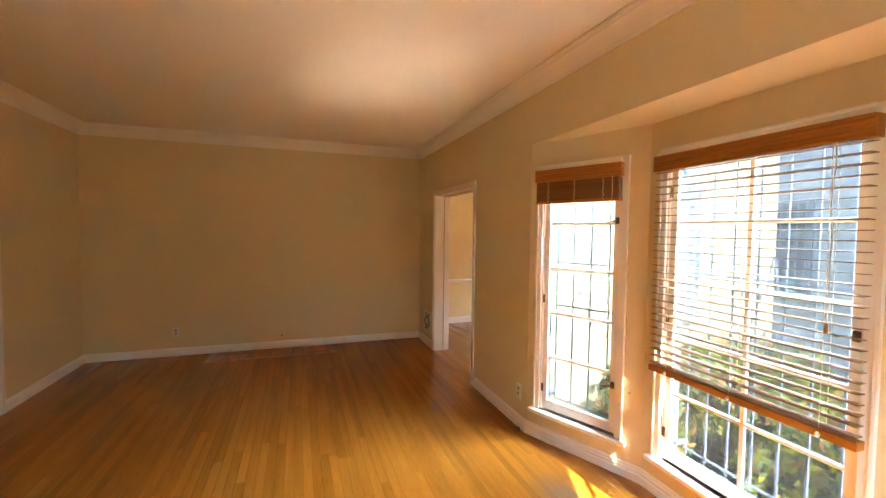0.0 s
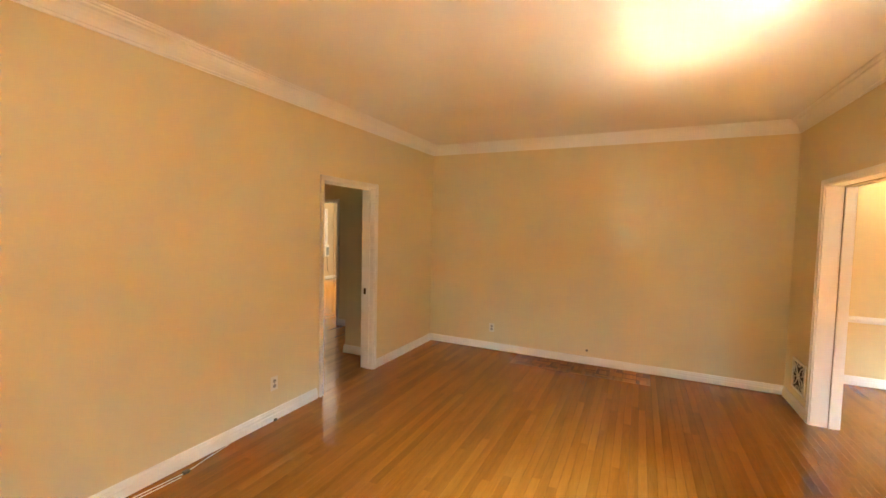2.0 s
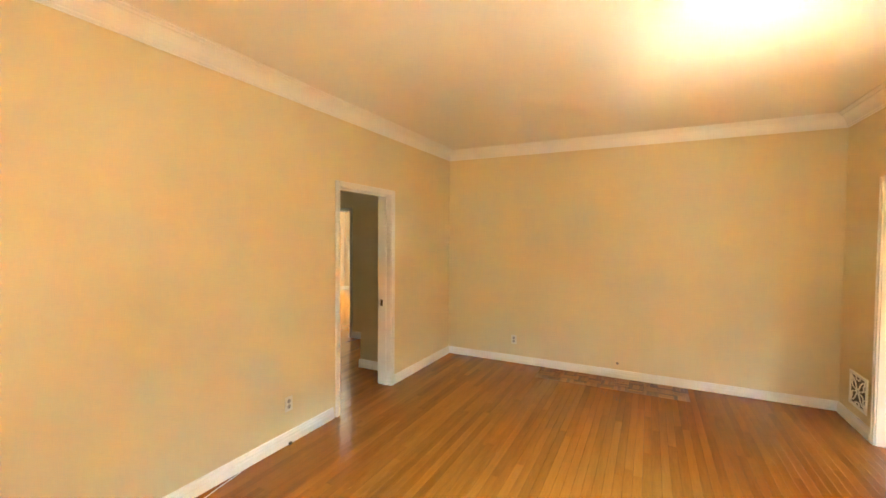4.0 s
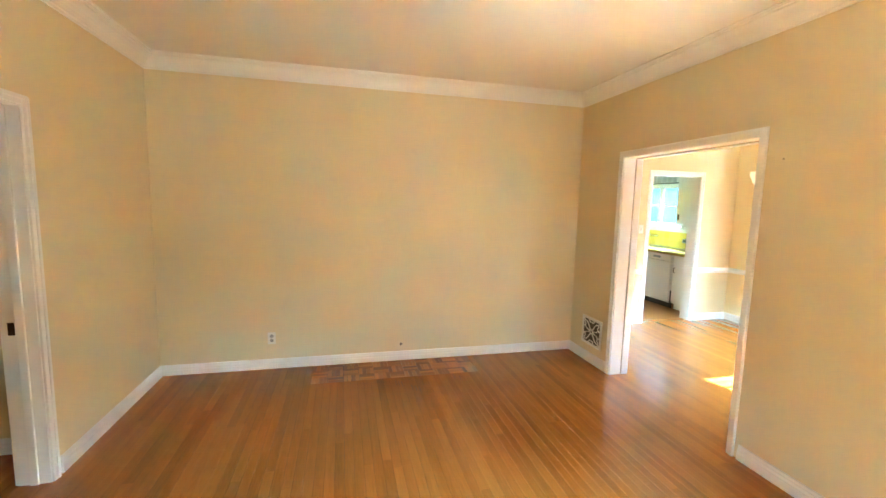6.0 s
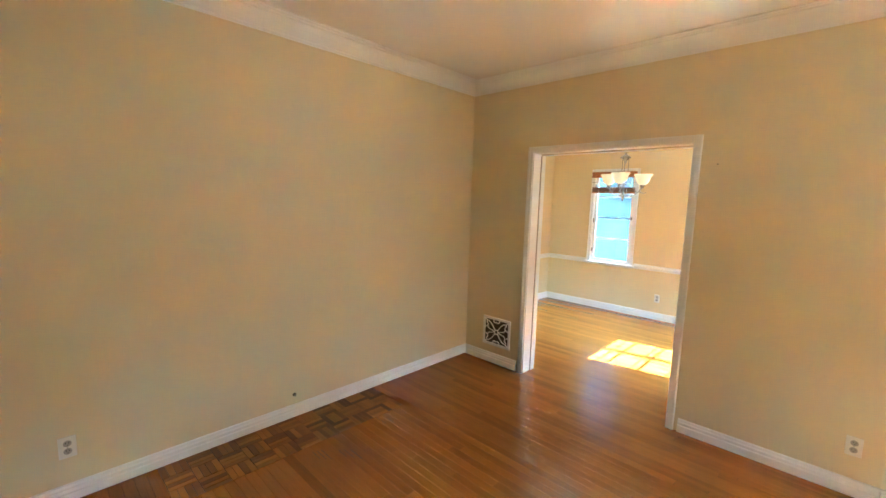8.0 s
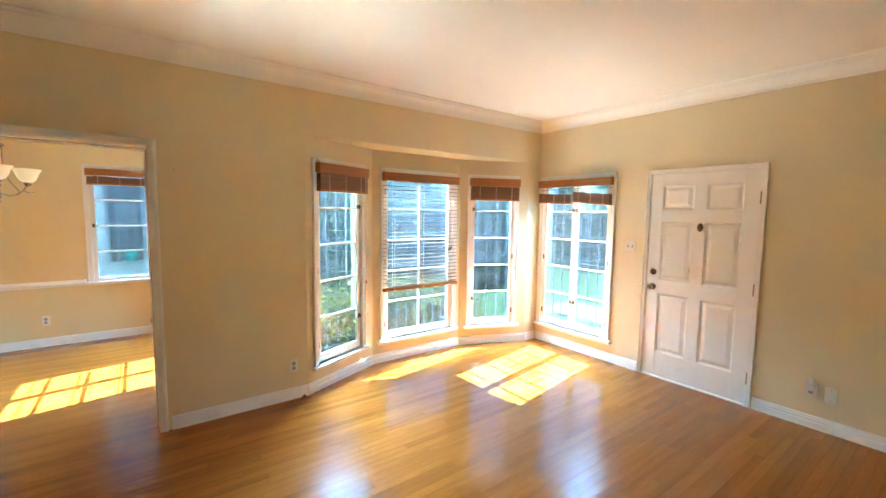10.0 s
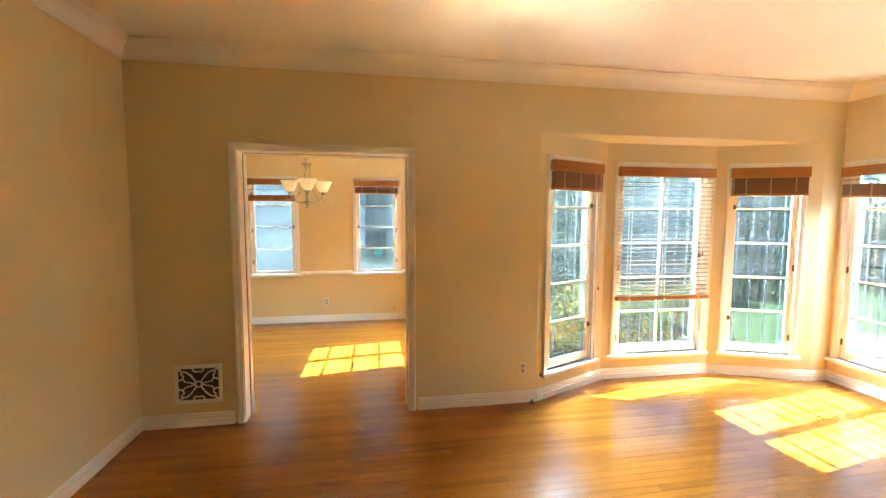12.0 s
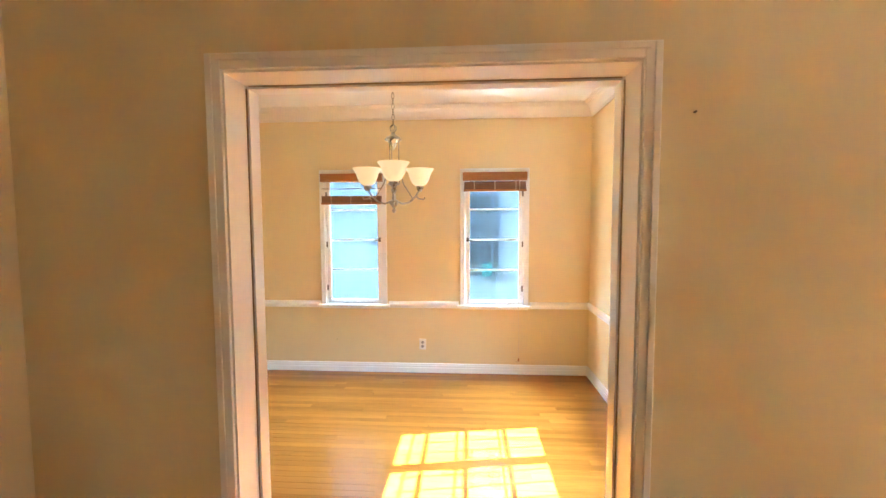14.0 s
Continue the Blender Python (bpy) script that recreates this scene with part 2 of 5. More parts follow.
# ---- mesh helpers ----
def mesh_object(name, bm, material, smooth=False):
    data = bpy.data.meshes.new(name)
    bmesh.ops.recalc_face_normals(bm, faces=bm.faces[:])
    bm.to_mesh(data)
    bm.free()
    if smooth:
        data.polygons.foreach_set("use_smooth", [True] * len(data.polygons))
        data.set_sharp_from_angle(angle=radians(38))
    data.materials.append(material)
    return new(name, data)


def part(name, bm, material, parent, label="", smooth=False):
    ob = mesh_object(name, bm, material, smooth)
    ob.parent = parent
    return tagged(ob, label)


def thing(name, label, category, m=Matrix(), group="", kind=""):
    ob = new(name)
    ob.matrix_world = m
    ob.empty_display_size = 0.1
    return tagged(ob, label, category, group, kind)


def solid(name, bm, material, label, category, m=Matrix(), group="", kind="", smooth=False):
    ob = mesh_object(name, bm, material, smooth)
    ob.matrix_world = m
    return tagged(ob, label, category, group, kind)


def structure(name, bm, material, label, category, m=Matrix()):
    return solid(name, bm, material, label, category, m, kind="structure")


def box(x0, x1, y0, y1, z0, z1, bevel=0.0, bm=None):
    bm = bm or bmesh.new()
    vs = [bm.verts.new(p) for p in ((x0, y0, z0), (x1, y0, z0), (x1, y1, z0), (x0, y1, z0), (x0, y0, z1), (x1, y0, z1), (x1, y1, z1), (x0, y1, z1))]
    faces = [bm.faces.new([vs[i] for i in f]) for f in ((3, 2, 1, 0), (4, 5, 6, 7), (0, 1, 5, 4), (1, 2, 6, 5), (2, 3, 7, 6), (3, 0, 4, 7))]
    if bevel:
        edges = list({e for f in faces for e in f.edges})
        bmesh.ops.bevel(bm, geom=edges, offset=bevel, segments=2, affect="EDGES", profile=0.5)
    return bm


def tube(points, radius, sides=8, bm=None, closed=False):
    """A round bar along a line; radius may be one number or one for each point."""
    bm = bm or bmesh.new()
    pts = [Vector(p) for p in points]
    radii = radius if isinstance(radius, (list, tuple)) else [radius] * len(pts)
    rings = []
    up = None
    for i, p in enumerate(pts):
        a = pts[i - 1] if i or closed else p
        b = pts[(i + 1) % len(pts)] if i + 1 < len(pts) or closed else p
        d = (b - a).normalized()
        if up is None:
            up = d.orthogonal().normalized()
        up = (up - d * up.dot(d)).normalized()
        side = d.cross(up)
        rings.append([bm.verts.new(p + radii[i] * (math.cos(k * math.tau / sides) * up + math.sin(k * math.tau / sides) * side)) for k in range(sides)])
    pairs = list(zip(rings, rings[1:])) + ([(rings[-1], rings[0])] if closed else [])
    for r0, r1 in pairs:
        for k in range(sides):
            bm.faces.new((r0[k], r0[(k + 1) % sides], r1[(k + 1) % sides], r1[k]))
    if not closed:
        bm.faces.new(rings[0][::-1])
        bm.faces.new(rings[-1])
    return bm


def lathe(profile, sides=24, at=(0, 0, 0), bm=None, axis="z"):
    """A turned shape from (radius, height) pairs."""
    bm = bm or bmesh.new()
    o = Vector(at)

    def place(r, h, a):
        c, s = r * math.cos(a), r * math.sin(a)
        return o + (Vector((c, s, h)) if axis == "z" else Vector((c, h, s)) if axis == "y" else Vector((h, c, s)))

    rings = []
    for r, h in profile:
        rings.append([bm.verts.new(place(max(r, 0.0004), h, k * math.tau / sides)) for k in range(sides)])
    for r0, r1 in zip(rings, rings[1:]):
        for k in range(sides):
            bm.faces.new((r0[k], r0[(k + 1) % sides], r1[(k + 1) % sides], r1[k]))
    bm.faces.new(rings[0][::-1])
    bm.faces.new(rings[-1])
    return bm


def molding(profile, s0, s1, mitre0=0.0, mitre1=0.0, bm=None):
    """A strip along local x of profile (out, z) pairs; out points into the room (local -y). A mitre of 1 cuts the end for an inner corner."""
    bm = bm or bmesh.new()
    a = [bm.verts.new((s0 + mitre0 * p, -p, z)) for p, z in profile]
    b = [bm.verts.new((s1 - mitre1 * p, -p, z)) for p, z in profile]
    n = len(profile)
    for i in range(n):
        j = (i + 1) % n
        bm.faces.new((a[i], a[j], b[j], b[i]))
    bm.faces.new(a[::-1])
    bm.faces.new(b)
    return bm


def wall_mesh(length, thick, z0, z1, openings, start=0.0):
    """A wall along local x with its room face at y = 0, with openings (s0, s1, z0, z1) right through it."""
    bm = bmesh.new()
    ss = sorted({start, length, *[v for o in openings for v in o[:2]]})
    zs = sorted({z0, z1, *[v for o in openings for v in o[2:]]})

    def full(i, j):
        if not (0 <= i < len(ss) - 1 and 0 <= j < len(zs) - 1):
            return False
        s, z = (ss[i] + ss[i + 1]) / 2, (zs[j] + zs[j + 1]) / 2
        return not any(o[0] < s < o[1] and o[2] < z < o[3] for o in openings)

    made = {}

    def v(s, y, z):
        key = (round(s, 5), y, round(z, 5))
        if key not in made:
            made[key] = bm.verts.new((s, y, z))
        return made[key]

    for i in range(len(ss) - 1):
        for j in range(len(zs) - 1):
            if not full(i, j):
                continue
            a, b, c, d = ss[i], ss[i + 1], zs[j], zs[j + 1]
            bm.faces.new((v(a, 0, c), v(b, 0, c), v(b, 0, d), v(a, 0, d)))
            bm.faces.new((v(a, thick, d), v(b, thick, d), v(b, thick, c), v(a, thick, c)))
            for di, dj, q in ((-1, 0, ((a, c), (a, d))), (1, 0, ((b, c), (b, d))), (0, -1, ((a, c), (b, c))), (0, 1, ((a, d), (b, d)))):
                if not full(i + di, j + dj):
                    (s0, q0), (s1, q1) = q
                    bm.faces.new((v(s0, 0, q0), v(s1, 0, q1), v(s1, thick, q1), v(s0, thick, q0)))
    return bm


def along(x, y, ux, uy):
    """The frame of a wall that starts at (x, y) and runs along (ux, uy): x along it, y out of the room, z up."""
    u = Vector((ux, uy, 0)).normalized()
    n = Vector((-u.y, u.x, 0))
    m = Matrix((u, n, (0, 0, 1))).transposed().to_4x4()
    m.translation = (x, y, 0)
    return m


# ---- plan ----
XE, XW, YN, YS, TOP = 1.858, -2.246, 5.774, -0.315, 2.785
DXW, DXE, DYS, DYN = 2.03, 4.878, 3.05, 6.54
THICK = 0.16
GROUND = -0.45
BAY = [(XE, 2.70), (2.212, 1.89), (2.205, 0.72), (XE, -0.107)]
BAYTOP = 2.28
EAST = along(XE, YN, 0, -1)
NORTH = along(XW, YN, 1, 0)
WEST = along(XW, YS, 0, 1)
SOUTH = along(XE, YS, -1, 0)
W_IN, W_LEN, S_LEN = YN - YS, YN - YS, XE - XW
OP = (YN - 5.067, YN - 3.775, -0.3, 2.085)
LD = (3.502 - YS, 4.355 - YS, -0.3, 2.075)
FD = (XE - 0.42, XE + 0.515, -0.02, 2.06)
SW = (XE - 1.775, XE - 0.835, 0.235, 2.06)

CROWN = [(0.0, -0.125), (0.012, -0.125), (0.015, -0.110), (0.022, -0.107), (0.026, -0.094), (0.034, -0.075), (0.047, -0.055), (0.064, -0.040), (0.082, -0.031),
         (0.085, -0.022), (0.098, -0.019), (0.102, -0.008), (0.112, -0.006), (0.112, 0.0), (0.0, 0.0)]
CROWN = [(p, TOP + z) for p, z in CROWN]
BASE = [(0, 0), (0.018, 0), (0.018, 0.05), (0.014, 0.056), (0.014, 0.074), (0.010, 0.080), (0.008, 0.094), (0, 0.1)]
RAIL = [(0, 0.695), (0.012, 0.697), (0.016, 0.712), (0.024, 0.722), (0.026, 0.742), (0.018, 0.755), (0.010, 0.765), (0, 0.768)]

# living room walls
structure("wall_east", wall_mesh(YN - BAY[3][1] + 0.21 + THICK, THICK, GROUND, TOP + 0.1, [OP, (YN - 2.70, YN + 0.107, GROUND - 1, BAYTOP)], start=-0.05), WALL,
          "tan painted plaster wall with an opening and a bay", "wall", EAST)
structure("wall_north", wall_mesh(S_LEN, 0.15, GROUND, TOP + 0.1, [], start=-0.15), WALL, "plain tan painted plaster wall", "wall", NORTH)
structure("wall_west", wall_mesh(W_LEN, 0.15, GROUND, TOP + 0.1, [LD], start=-0.15), WALL, "tan painted plaster wall with a doorway", "wall", WEST)
structure("wall_south", wall_mesh(S_LEN + 0.15, THICK, GROUND, TOP + 0.1, [FD, SW], start=0), WALL, "tan painted front wall with door and window", "wall", SOUTH)

# bay: three angled walls under a low soffit
BAYWIN = [(0.115, 0.715, 0.235, 2.06), (0.135, 1.065, 0.235, 2.06), (0.145, 0.725, 0.235, 2.06)]
BAYFRAME = []
for i, opening in enumerate(BAYWIN):
    (x0, y0), (x1, y1) = BAY[i], BAY[i + 1]
    length = math.hypot(x1 - x0, y1 - y0)
    m = along(x0, y0, x1 - x0, y1 - y0)
    BAYFRAME.append((m, length))
    structure("wall_bay_%d" % (i + 1), wall_mesh(length, 0.12, GROUND, BAYTOP + 0.05, [opening]), WALL, "tan painted wall of the bay window", "wall", m)
    structure("baseboard_bay_%d" % (i + 1), molding(BASE, 0, length), TRIM, "white painted baseboard", "baseboard", m)
bm = bmesh.new()
low = [bm.verts.new((x, y, BAYTOP)) for x, y in ((XE + THICK, 2.76), (2.42, 2.0), (2.42, 0.62), (XE + THICK, -0.17))]
high = [bm.verts.new((v.co.x, v.co.y, BAYTOP + 0.35)) for v in low]
bm.faces.new(low)
bm.faces.new(high)
for k in range(4):
    bm.faces.new((low[k], low[(k + 1) % 4], high[(k + 1) % 4], high[k]))
structure("ceiling_bay", bm, WALL, "tan painted soffit over the bay", "ceiling")

# ceilings, and unseen roof slabs added to shut out the sun
structure("ceiling", box(XW - 0.15, XE + THICK, YS - THICK, YN + 0.15, TOP, TOP + 0.1), CEILING, "cream painted plaster ceiling", "ceiling")
structure("ceiling_dining", box(XE + THICK + 0.002, DXE + THICK, DYS - THICK, DYN + 0.14, TOP, TOP + 0.1), CEILING, "cream painted plaster ceiling", "ceiling")
structure("roof", box(-9.0, XE + 0.3, YS - 0.45, 11.0, TOP + 0.28, TOP + 0.4), ROOFING, "unseen brown roof slab added over the house to shut out the sun", "roof")
structure("roof_wing", box(XE + 0.302, 5.6, DYS - 0.45, 11.0, TOP + 0.28, TOP + 0.4), ROOFING, "unseen brown roof slab added over the dining wing to shut out the sun", "roof")

# crown and base mouldings of the living room
for m, length, gaps in ((EAST, YN - YS, [(OP[0] - 0.06, OP[1] + 0.06), (YN - 2.70, YN + 0.107)]), (NORTH, S_LEN, []), (WEST, W_LEN, [(LD[0] - 0.06, LD[1] + 0.06)]),
                        (SOUTH, S_LEN, [(FD[0] - 0.04, FD[1] + 0.04)])):
    profile = CROWN if m is not EAST else [(p, z - 0.005 if z > TOP - 0.01 else z) for p, z in CROWN]
    foot = [(p, max(z, 0.007)) for p, z in BASE] if m is NORTH else BASE
    structure("trim_crown", molding(profile, 0, length, 1, 1), TRIM, "white painted cove crown moulding", "crown moulding", m)
    s = 0.0
    for g0, g1 in [*gaps, (length, length)]:
        if g0 - s > 0.02:
            structure("baseboard", molding(foot, s, g0, 1 if s == 0 else 0, 1 if g0 == length else 0), TRIM, "white painted stepped baseboard", "baseboard", m)
        s = g1

# dining room
structure("wall_dining_east", wall_mesh(DYN - DYS + THICK, THICK, GROUND, TOP + 0.1, [(DYN - 5.82, DYN - 5.20, 0.735, 2.11), (DYN - 4.337, DYN - 3.717, 0.735, 2.11)], start=-0.14), CREAM,
          "cream yellow painted wall with two windows", "wall", along(DXE, DYN, 0, -1))
structure("wall_dining_south", wall_mesh(DXE - DXW, THICK, GROUND, TOP + 0.1, [(DXE - 3.92, DXE - 2.95, 0.735, 2.11)]), CREAM, "cream yellow painted wall with a window", "wall", along(DXE, DYS, -1, 0))
structure("wall_dining_west", wall_mesh(DYN - DYS, 0.012, 0, TOP, [(3.775 - DYS, 5.063 - DYS, 0, 2.085)]), CREAM, "cream yellow painted wall around the opening", "wall", along(DXW, DYS, 0, 1))
KD = (3.43 - DXW, 4.25 - DXW, -0.3, 2.08)
structure("wall_dining_north", wall_mesh(DXE - DXW, 0.14, GROUND, TOP + 0.1, [KD]), CREAM, "cream yellow painted wall with the kitchen doorway", "wall", along(DXW, DYN, 1, 0))
for m, length, gaps, rail_gaps in (
        (along(DXE, DYN, 0, -1), DYN - DYS, [], [(DYN - 5.88, DYN - 5.14), (DYN - 4.397, DYN - 3.657)]),
        (along(DXE, DYS, -1, 0), DXE - DXW, [], [(DXE - 3.98, DXE - 2.89)]),
        (along(DXW, DYS, 0, 1), DYN - DYS, [(3.715 - DYS, 5.123 - DYS)], [(3.715 - DYS, 5.123 - DYS)]),
        (along(DXW, DYN, 1, 0), DXE - DXW, [(KD[0] - 0.06, KD[1] + 0.06)], [(KD[0] - 0.06, KD[1] + 0.06)])):
    structure("trim_crown", molding(CROWN, 0, length, 1, 1), CEILING, "cream painted cove crown moulding", "crown moulding", m)
    for name, profile, cut, label in (("baseboard", BASE, gaps, "white painted baseboard"), ("trim_chair_rail", RAIL, rail_gaps, "white painted chair rail")):
        s = 0.0
        for g0, g1 in [*cut, (length, length)]:
            if g0 - s > 0.02:
                structure(name, molding(profile, s, g0, 1 if s == 0 else 0, 1 if g0 == length else 0), TRIM, label, name.replace("trim_", "").replace("_", " "), m)
            s = g1


# ---- doorways ----
def casing(m, s0, s1, top, width, name, label, thick=0.15, out=0.018, far=True):
    """Jamb lining and stepped casing round an opening in a wall."""
    door = thing(name, label, "door frame", m, kind="structure")
    for side, (a, b) in (("jamb", (s0, s0 + 0.02)), ("jamb", (s1 - 0.02, s1))):
        part(side, box(a, b, -0.004, thick + 0.004, 0, top - 0.02), TRIM, door)
    part("head_jamb", box(s0, s1, -0.004, thick + 0.004, top - 0.02, top), TRIM, door)
    faces = [(-out, -0.004)] + ([(thick + 0.004, thick + out)] if far else [])
    for y0, y1 in faces:
        sign = 1 if y0 < 0 else -1
        for a, b in ((s0 - width + 0.014, s0 + 0.014), (s1 - 0.014, s1 + width - 0.014)):
            inner_first = a > s0
            bm = box(a, b, y0, y1, 0, top + width - 0.014, 0.003)
            mid = (a + b) / 2
            e0, e1 = (mid, b - 0.004) if inner_first else (a + 0.004, mid)
            box(e0, e1, (y0 - 0.006) if sign > 0 else y1, y0 if sign > 0 else y1 + 0.006, 0, top + width - 0.02, 0.0025, bm)
            part("casing", bm, TRIM, door)
        bm = box(s0 + 0.014, s1 - 0.014, y0, y1, top - 0.014, top + width - 0.014, 0.003)
        box(s0 + 0.0, s1 - 0.0, (y0 - 0.006) if sign > 0 else y1, y0 if sign > 0 else y1 + 0.006, top + width * 0.5 - 0.014, top + width - 0.02, 0.0025, bm)
        part("head_casing", bm, TRIM, door)
    return door


opening = casing(EAST, OP[0], OP[1], OP[3], 0.05, "door_1", "white painted cased opening with a pocket door slot", 0.184)
for a, b in ((OP[0] + 0.02, OP[0] + 0.03), (OP[1] - 0.03, OP[1] - 0.02)):
    part("stop", box(a, b, 0.121, 0.184, 0, OP[3] - 0.03, 0.002), TRIM, opening)
    part("slot", box(a if a < 1 else a + 0.006, b - 0.006 if a < 1 else b, 0.116, 0.120, 0, OP[3] - 0.03), STONE, opening, "narrow brown pocket door slot")
part("head_stop", box(OP[0] + 0.02, OP[1] - 0.02, 0.121, 0.184, OP[3] - 0.03, OP[3] - 0.02, 0.002), TRIM, opening)
part("slot", box(OP[0] + 0.03, OP[1] - 0.03, 0.116, 0.120, OP[3] - 0.024, OP[3] - 0.02), STONE, opening, "narrow brown pocket door slot")

left_door = casing(WEST, LD[0], LD[1], LD[3], 0.05, "door_2", "white painted door frame to the hall", 0.15)
part("stop", box(LD[0] + 0.02, LD[0] + 0.032, 0.05, 0.09, 0, LD[3] - 0.032, 0.002), TRIM, left_door)
part("stop", box(LD[1] - 0.032, LD[1] - 0.02, 0.05, 0.09, 0, LD[3] - 0.032, 0.002), TRIM, left_door)
part("head_stop", box(LD[0] + 0.02, LD[1] - 0.02, 0.05, 0.09, LD[3] - 0.032, LD[3] - 0.02, 0.002), TRIM, left_door)
bm = box(LD[1] - 0.024, LD[1] - 0.0195, 0.098, 0.128, 0.86, 0.93, 0.001)
part("strike_plate", bm, DARKMETAL, left_door, "dark metal strike plate")
casing(along(DXW, DYN, 1, 0), KD[0], KD[1], KD[3], 0.06, "door_3", "white painted door frame to the kitchen", 0.14)


# ---- windows ----
def spiral(cx, cz, r, y, turns=1.4, start=0.0, hand=1, n=22):
    return [(cx + (r * (1 - 0.75 * k / n)) * math.cos(start + hand * turns * math.tau * k / n), y, cz + (r * (1 - 0.75 * k / n)) * math.sin(start + hand * turns * math.tau * k / n)) for k in range(n + 1)]


def security_grille(m, s0, s1, z0, z1, y, bars, scroll_z):
    grille = thing("security_grille", "pale grey painted iron security grille with scrolls outside a window", "window grille", m, group="window grilles")
    for z in (z0, scroll_z - 0.17, scroll_z + 0.17, z1):
        part("rail", box(s0, s1, y - 0.004, y + 0.004, z - 0.006, z + 0.006), IRON, grille)
    step = (s1 - s0) / (bars - 1)
    for k in range(bars):
        s = s0 + k * step
        part("bar", box(s - 0.005, s + 0.005, y - 0.005, y + 0.005, z0 - 0.03, z1 + 0.03), IRON, grille)
    mid = (s0 + s1) / 2
    for hand in (-1, 1):
        for dz in (-1, 1):
            curl = spiral(mid + hand * step * 0.62, scroll_z + dz * 0.085, 0.055, y + 0.010, 1.35, math.pi if hand > 0 else 0.0, -hand * dz)
            stem = [(mid + hand * 0.004, y + 0.010, scroll_z + dz * 0.29), (mid + hand * step * 0.12, y + 0.010, scroll_z + dz * 0.2), (mid + hand * step * 0.2, y + 0.010, scroll_z + dz * 0.13)]
            part("scroll", tube(stem + curl, 0.0045, 6), IRON, grille)
            part("scroll", tube(spiral(mid + hand * step * 1.45, scroll_z + dz * 0.085, 0.05, y + 0.010, 1.35, 0.0 if hand > 0 else math.pi, hand * dz), 0.0045, 6), IRON, grille)
    for s in (s0, s1):
        for z in (z0 + 0.05, z1 - 0.05):
            part("bracket", box(s - 0.012, s + 0.012, 0.10, y, z - 0.012, z + 0.012), IRON, grille)
    return grille


def casement_window(name, label, m, opening, thick, sashes, rows, columns=1, latch_side=1, hardware=True, lower=0.085):
    """A wooden casement window with casing, stool, frame and sashes with muntins and panes."""
    s0, s1, z0, z1 = opening
    win = thing(name, label, "window", m, kind="structure")
    w = 0.045
    for a, b in ((s0 - w, s0 + 0.004), (s1 - 0.004, s1 + w)):
        bm = box(a, b, -0.016, 0.0, z0, z1 + w, 0.003)
        box(a if a < s0 - 0.01 else b - 0.014, a + 0.014 if a < s0 - 0.01 else b, -0.024, -0.016, z0, z1 + w, 0.002, bm)
        part("casing", bm, TRIM, win)
    bm = box(s0 + 0.004, s1 - 0.004, -0.016, 0.0, z1 - 0.004, z1 + w, 0.003)
    box(s0, s1, -0.024, -0.016, z1 + w - 0.014, z1 + w, 0.002, bm)
    part("head_casing", bm, TRIM, win)
    part("window_sill", box(s0 - w - 0.03, s1 + w + 0.03, -0.052, 0.04, z0 - 0.03, z0, 0.006), TRIM, win, "white painted projecting stool")
    part("apron", box(s0 - w, s1 + w, -0.014, 0.0, z0 - 0.048, z0 - 0.03, 0.003), TRIM, win)
    bm = box(s0, s0 + 0.012, 0.0, thick + 0.01, z0, z1)
    box(s1 - 0.012, s1, 0.0, thick + 0.01, z0, z1, 0, bm)
    box(s0 + 0.012, s1 - 0.012, 0.0, thick + 0.01, z1 - 0.012, z1, 0, bm)
    box(s0 + 0.012, s1 - 0.012, 0.04, thick + 0.04, z0, z0 + 0.012, 0, bm)
    part("window_frame", bm, TRIM, win)
    width = (s1 - s0 - 0.024) / sashes
    for k in range(sashes):
        a, b = s0 + 0.012 + k * width + 0.002, s0 + 0.012 + (k + 1) * width - 0.002
        c, d = z0 + 0.014, z1 - 0.014
        st, top = 0.042, 0.042
        bm = box(a, a + st, 0.012, 0.047, c, d, 0.003)
        box(b - st, b, 0.012, 0.047, c, d, 0.003, bm)
        box(a + st, b - st, 0.012, 0.047, d - top, d, 0.003, bm)
        box(a + st, b - st, 0.012, 0.047, c, c + lower - 0.014, 0.003, bm)
        sash = part("sash", bm, TRIM, win)
        g0, g1, h0, h1 = a + st, b - st, c + lower - 0.014, d - top
        dz, ds = (h1 - h0) / rows, (g1 - g0) / columns
        for r in range(1, rows):
            part("muntin", box(g0, g1, 0.018, 0.042, h0 + r * dz - 0.009, h0 + r * dz + 0.009, 0.003), TRIM, sash)
        for cc in range(1, columns):
            part("muntin", box(g0 + cc * ds - 0.011, g0 + cc * ds + 0.011, 0.0165, 0.0435, h0, h1, 0.003), TRIM, sash)
        for r in range(rows):
            for cc in range(columns):
                pane = part("pane", box(g0 + cc * ds, g0 + (cc + 1) * ds, 0.029, 0.032, h0 + r * dz, h0 + (r + 1) * dz), GLASS, sash, "darkened glass pane with a pale haze")
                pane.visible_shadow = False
        if hardware:
            side = latch_side if sashes == 1 else (1 if k == 0 else -1)
            hs, ls = (a, b) if side > 0 else (b, a)
            for z in (c + 0.16, (c + d) / 2 - 0.05, d - 0.2):
                part("hinge", box(hs - 0.012, hs + 0.012, 0.002, 0.0125, z - 0.03, z + 0.03, 0.002), DARKMETAL, sash, "dark bronze hinge")
            for z in ((c + 0.96,) if columns > 1 else (c + 0.33, d - 0.36) if rows > 4 else ((c + d) / 2,)):
                bm = box(ls - side * 0.02 - 0.012, ls - side * 0.02 + 0.012, -0.002, 0.012, z - 0.022, z + 0.022, 0.003)
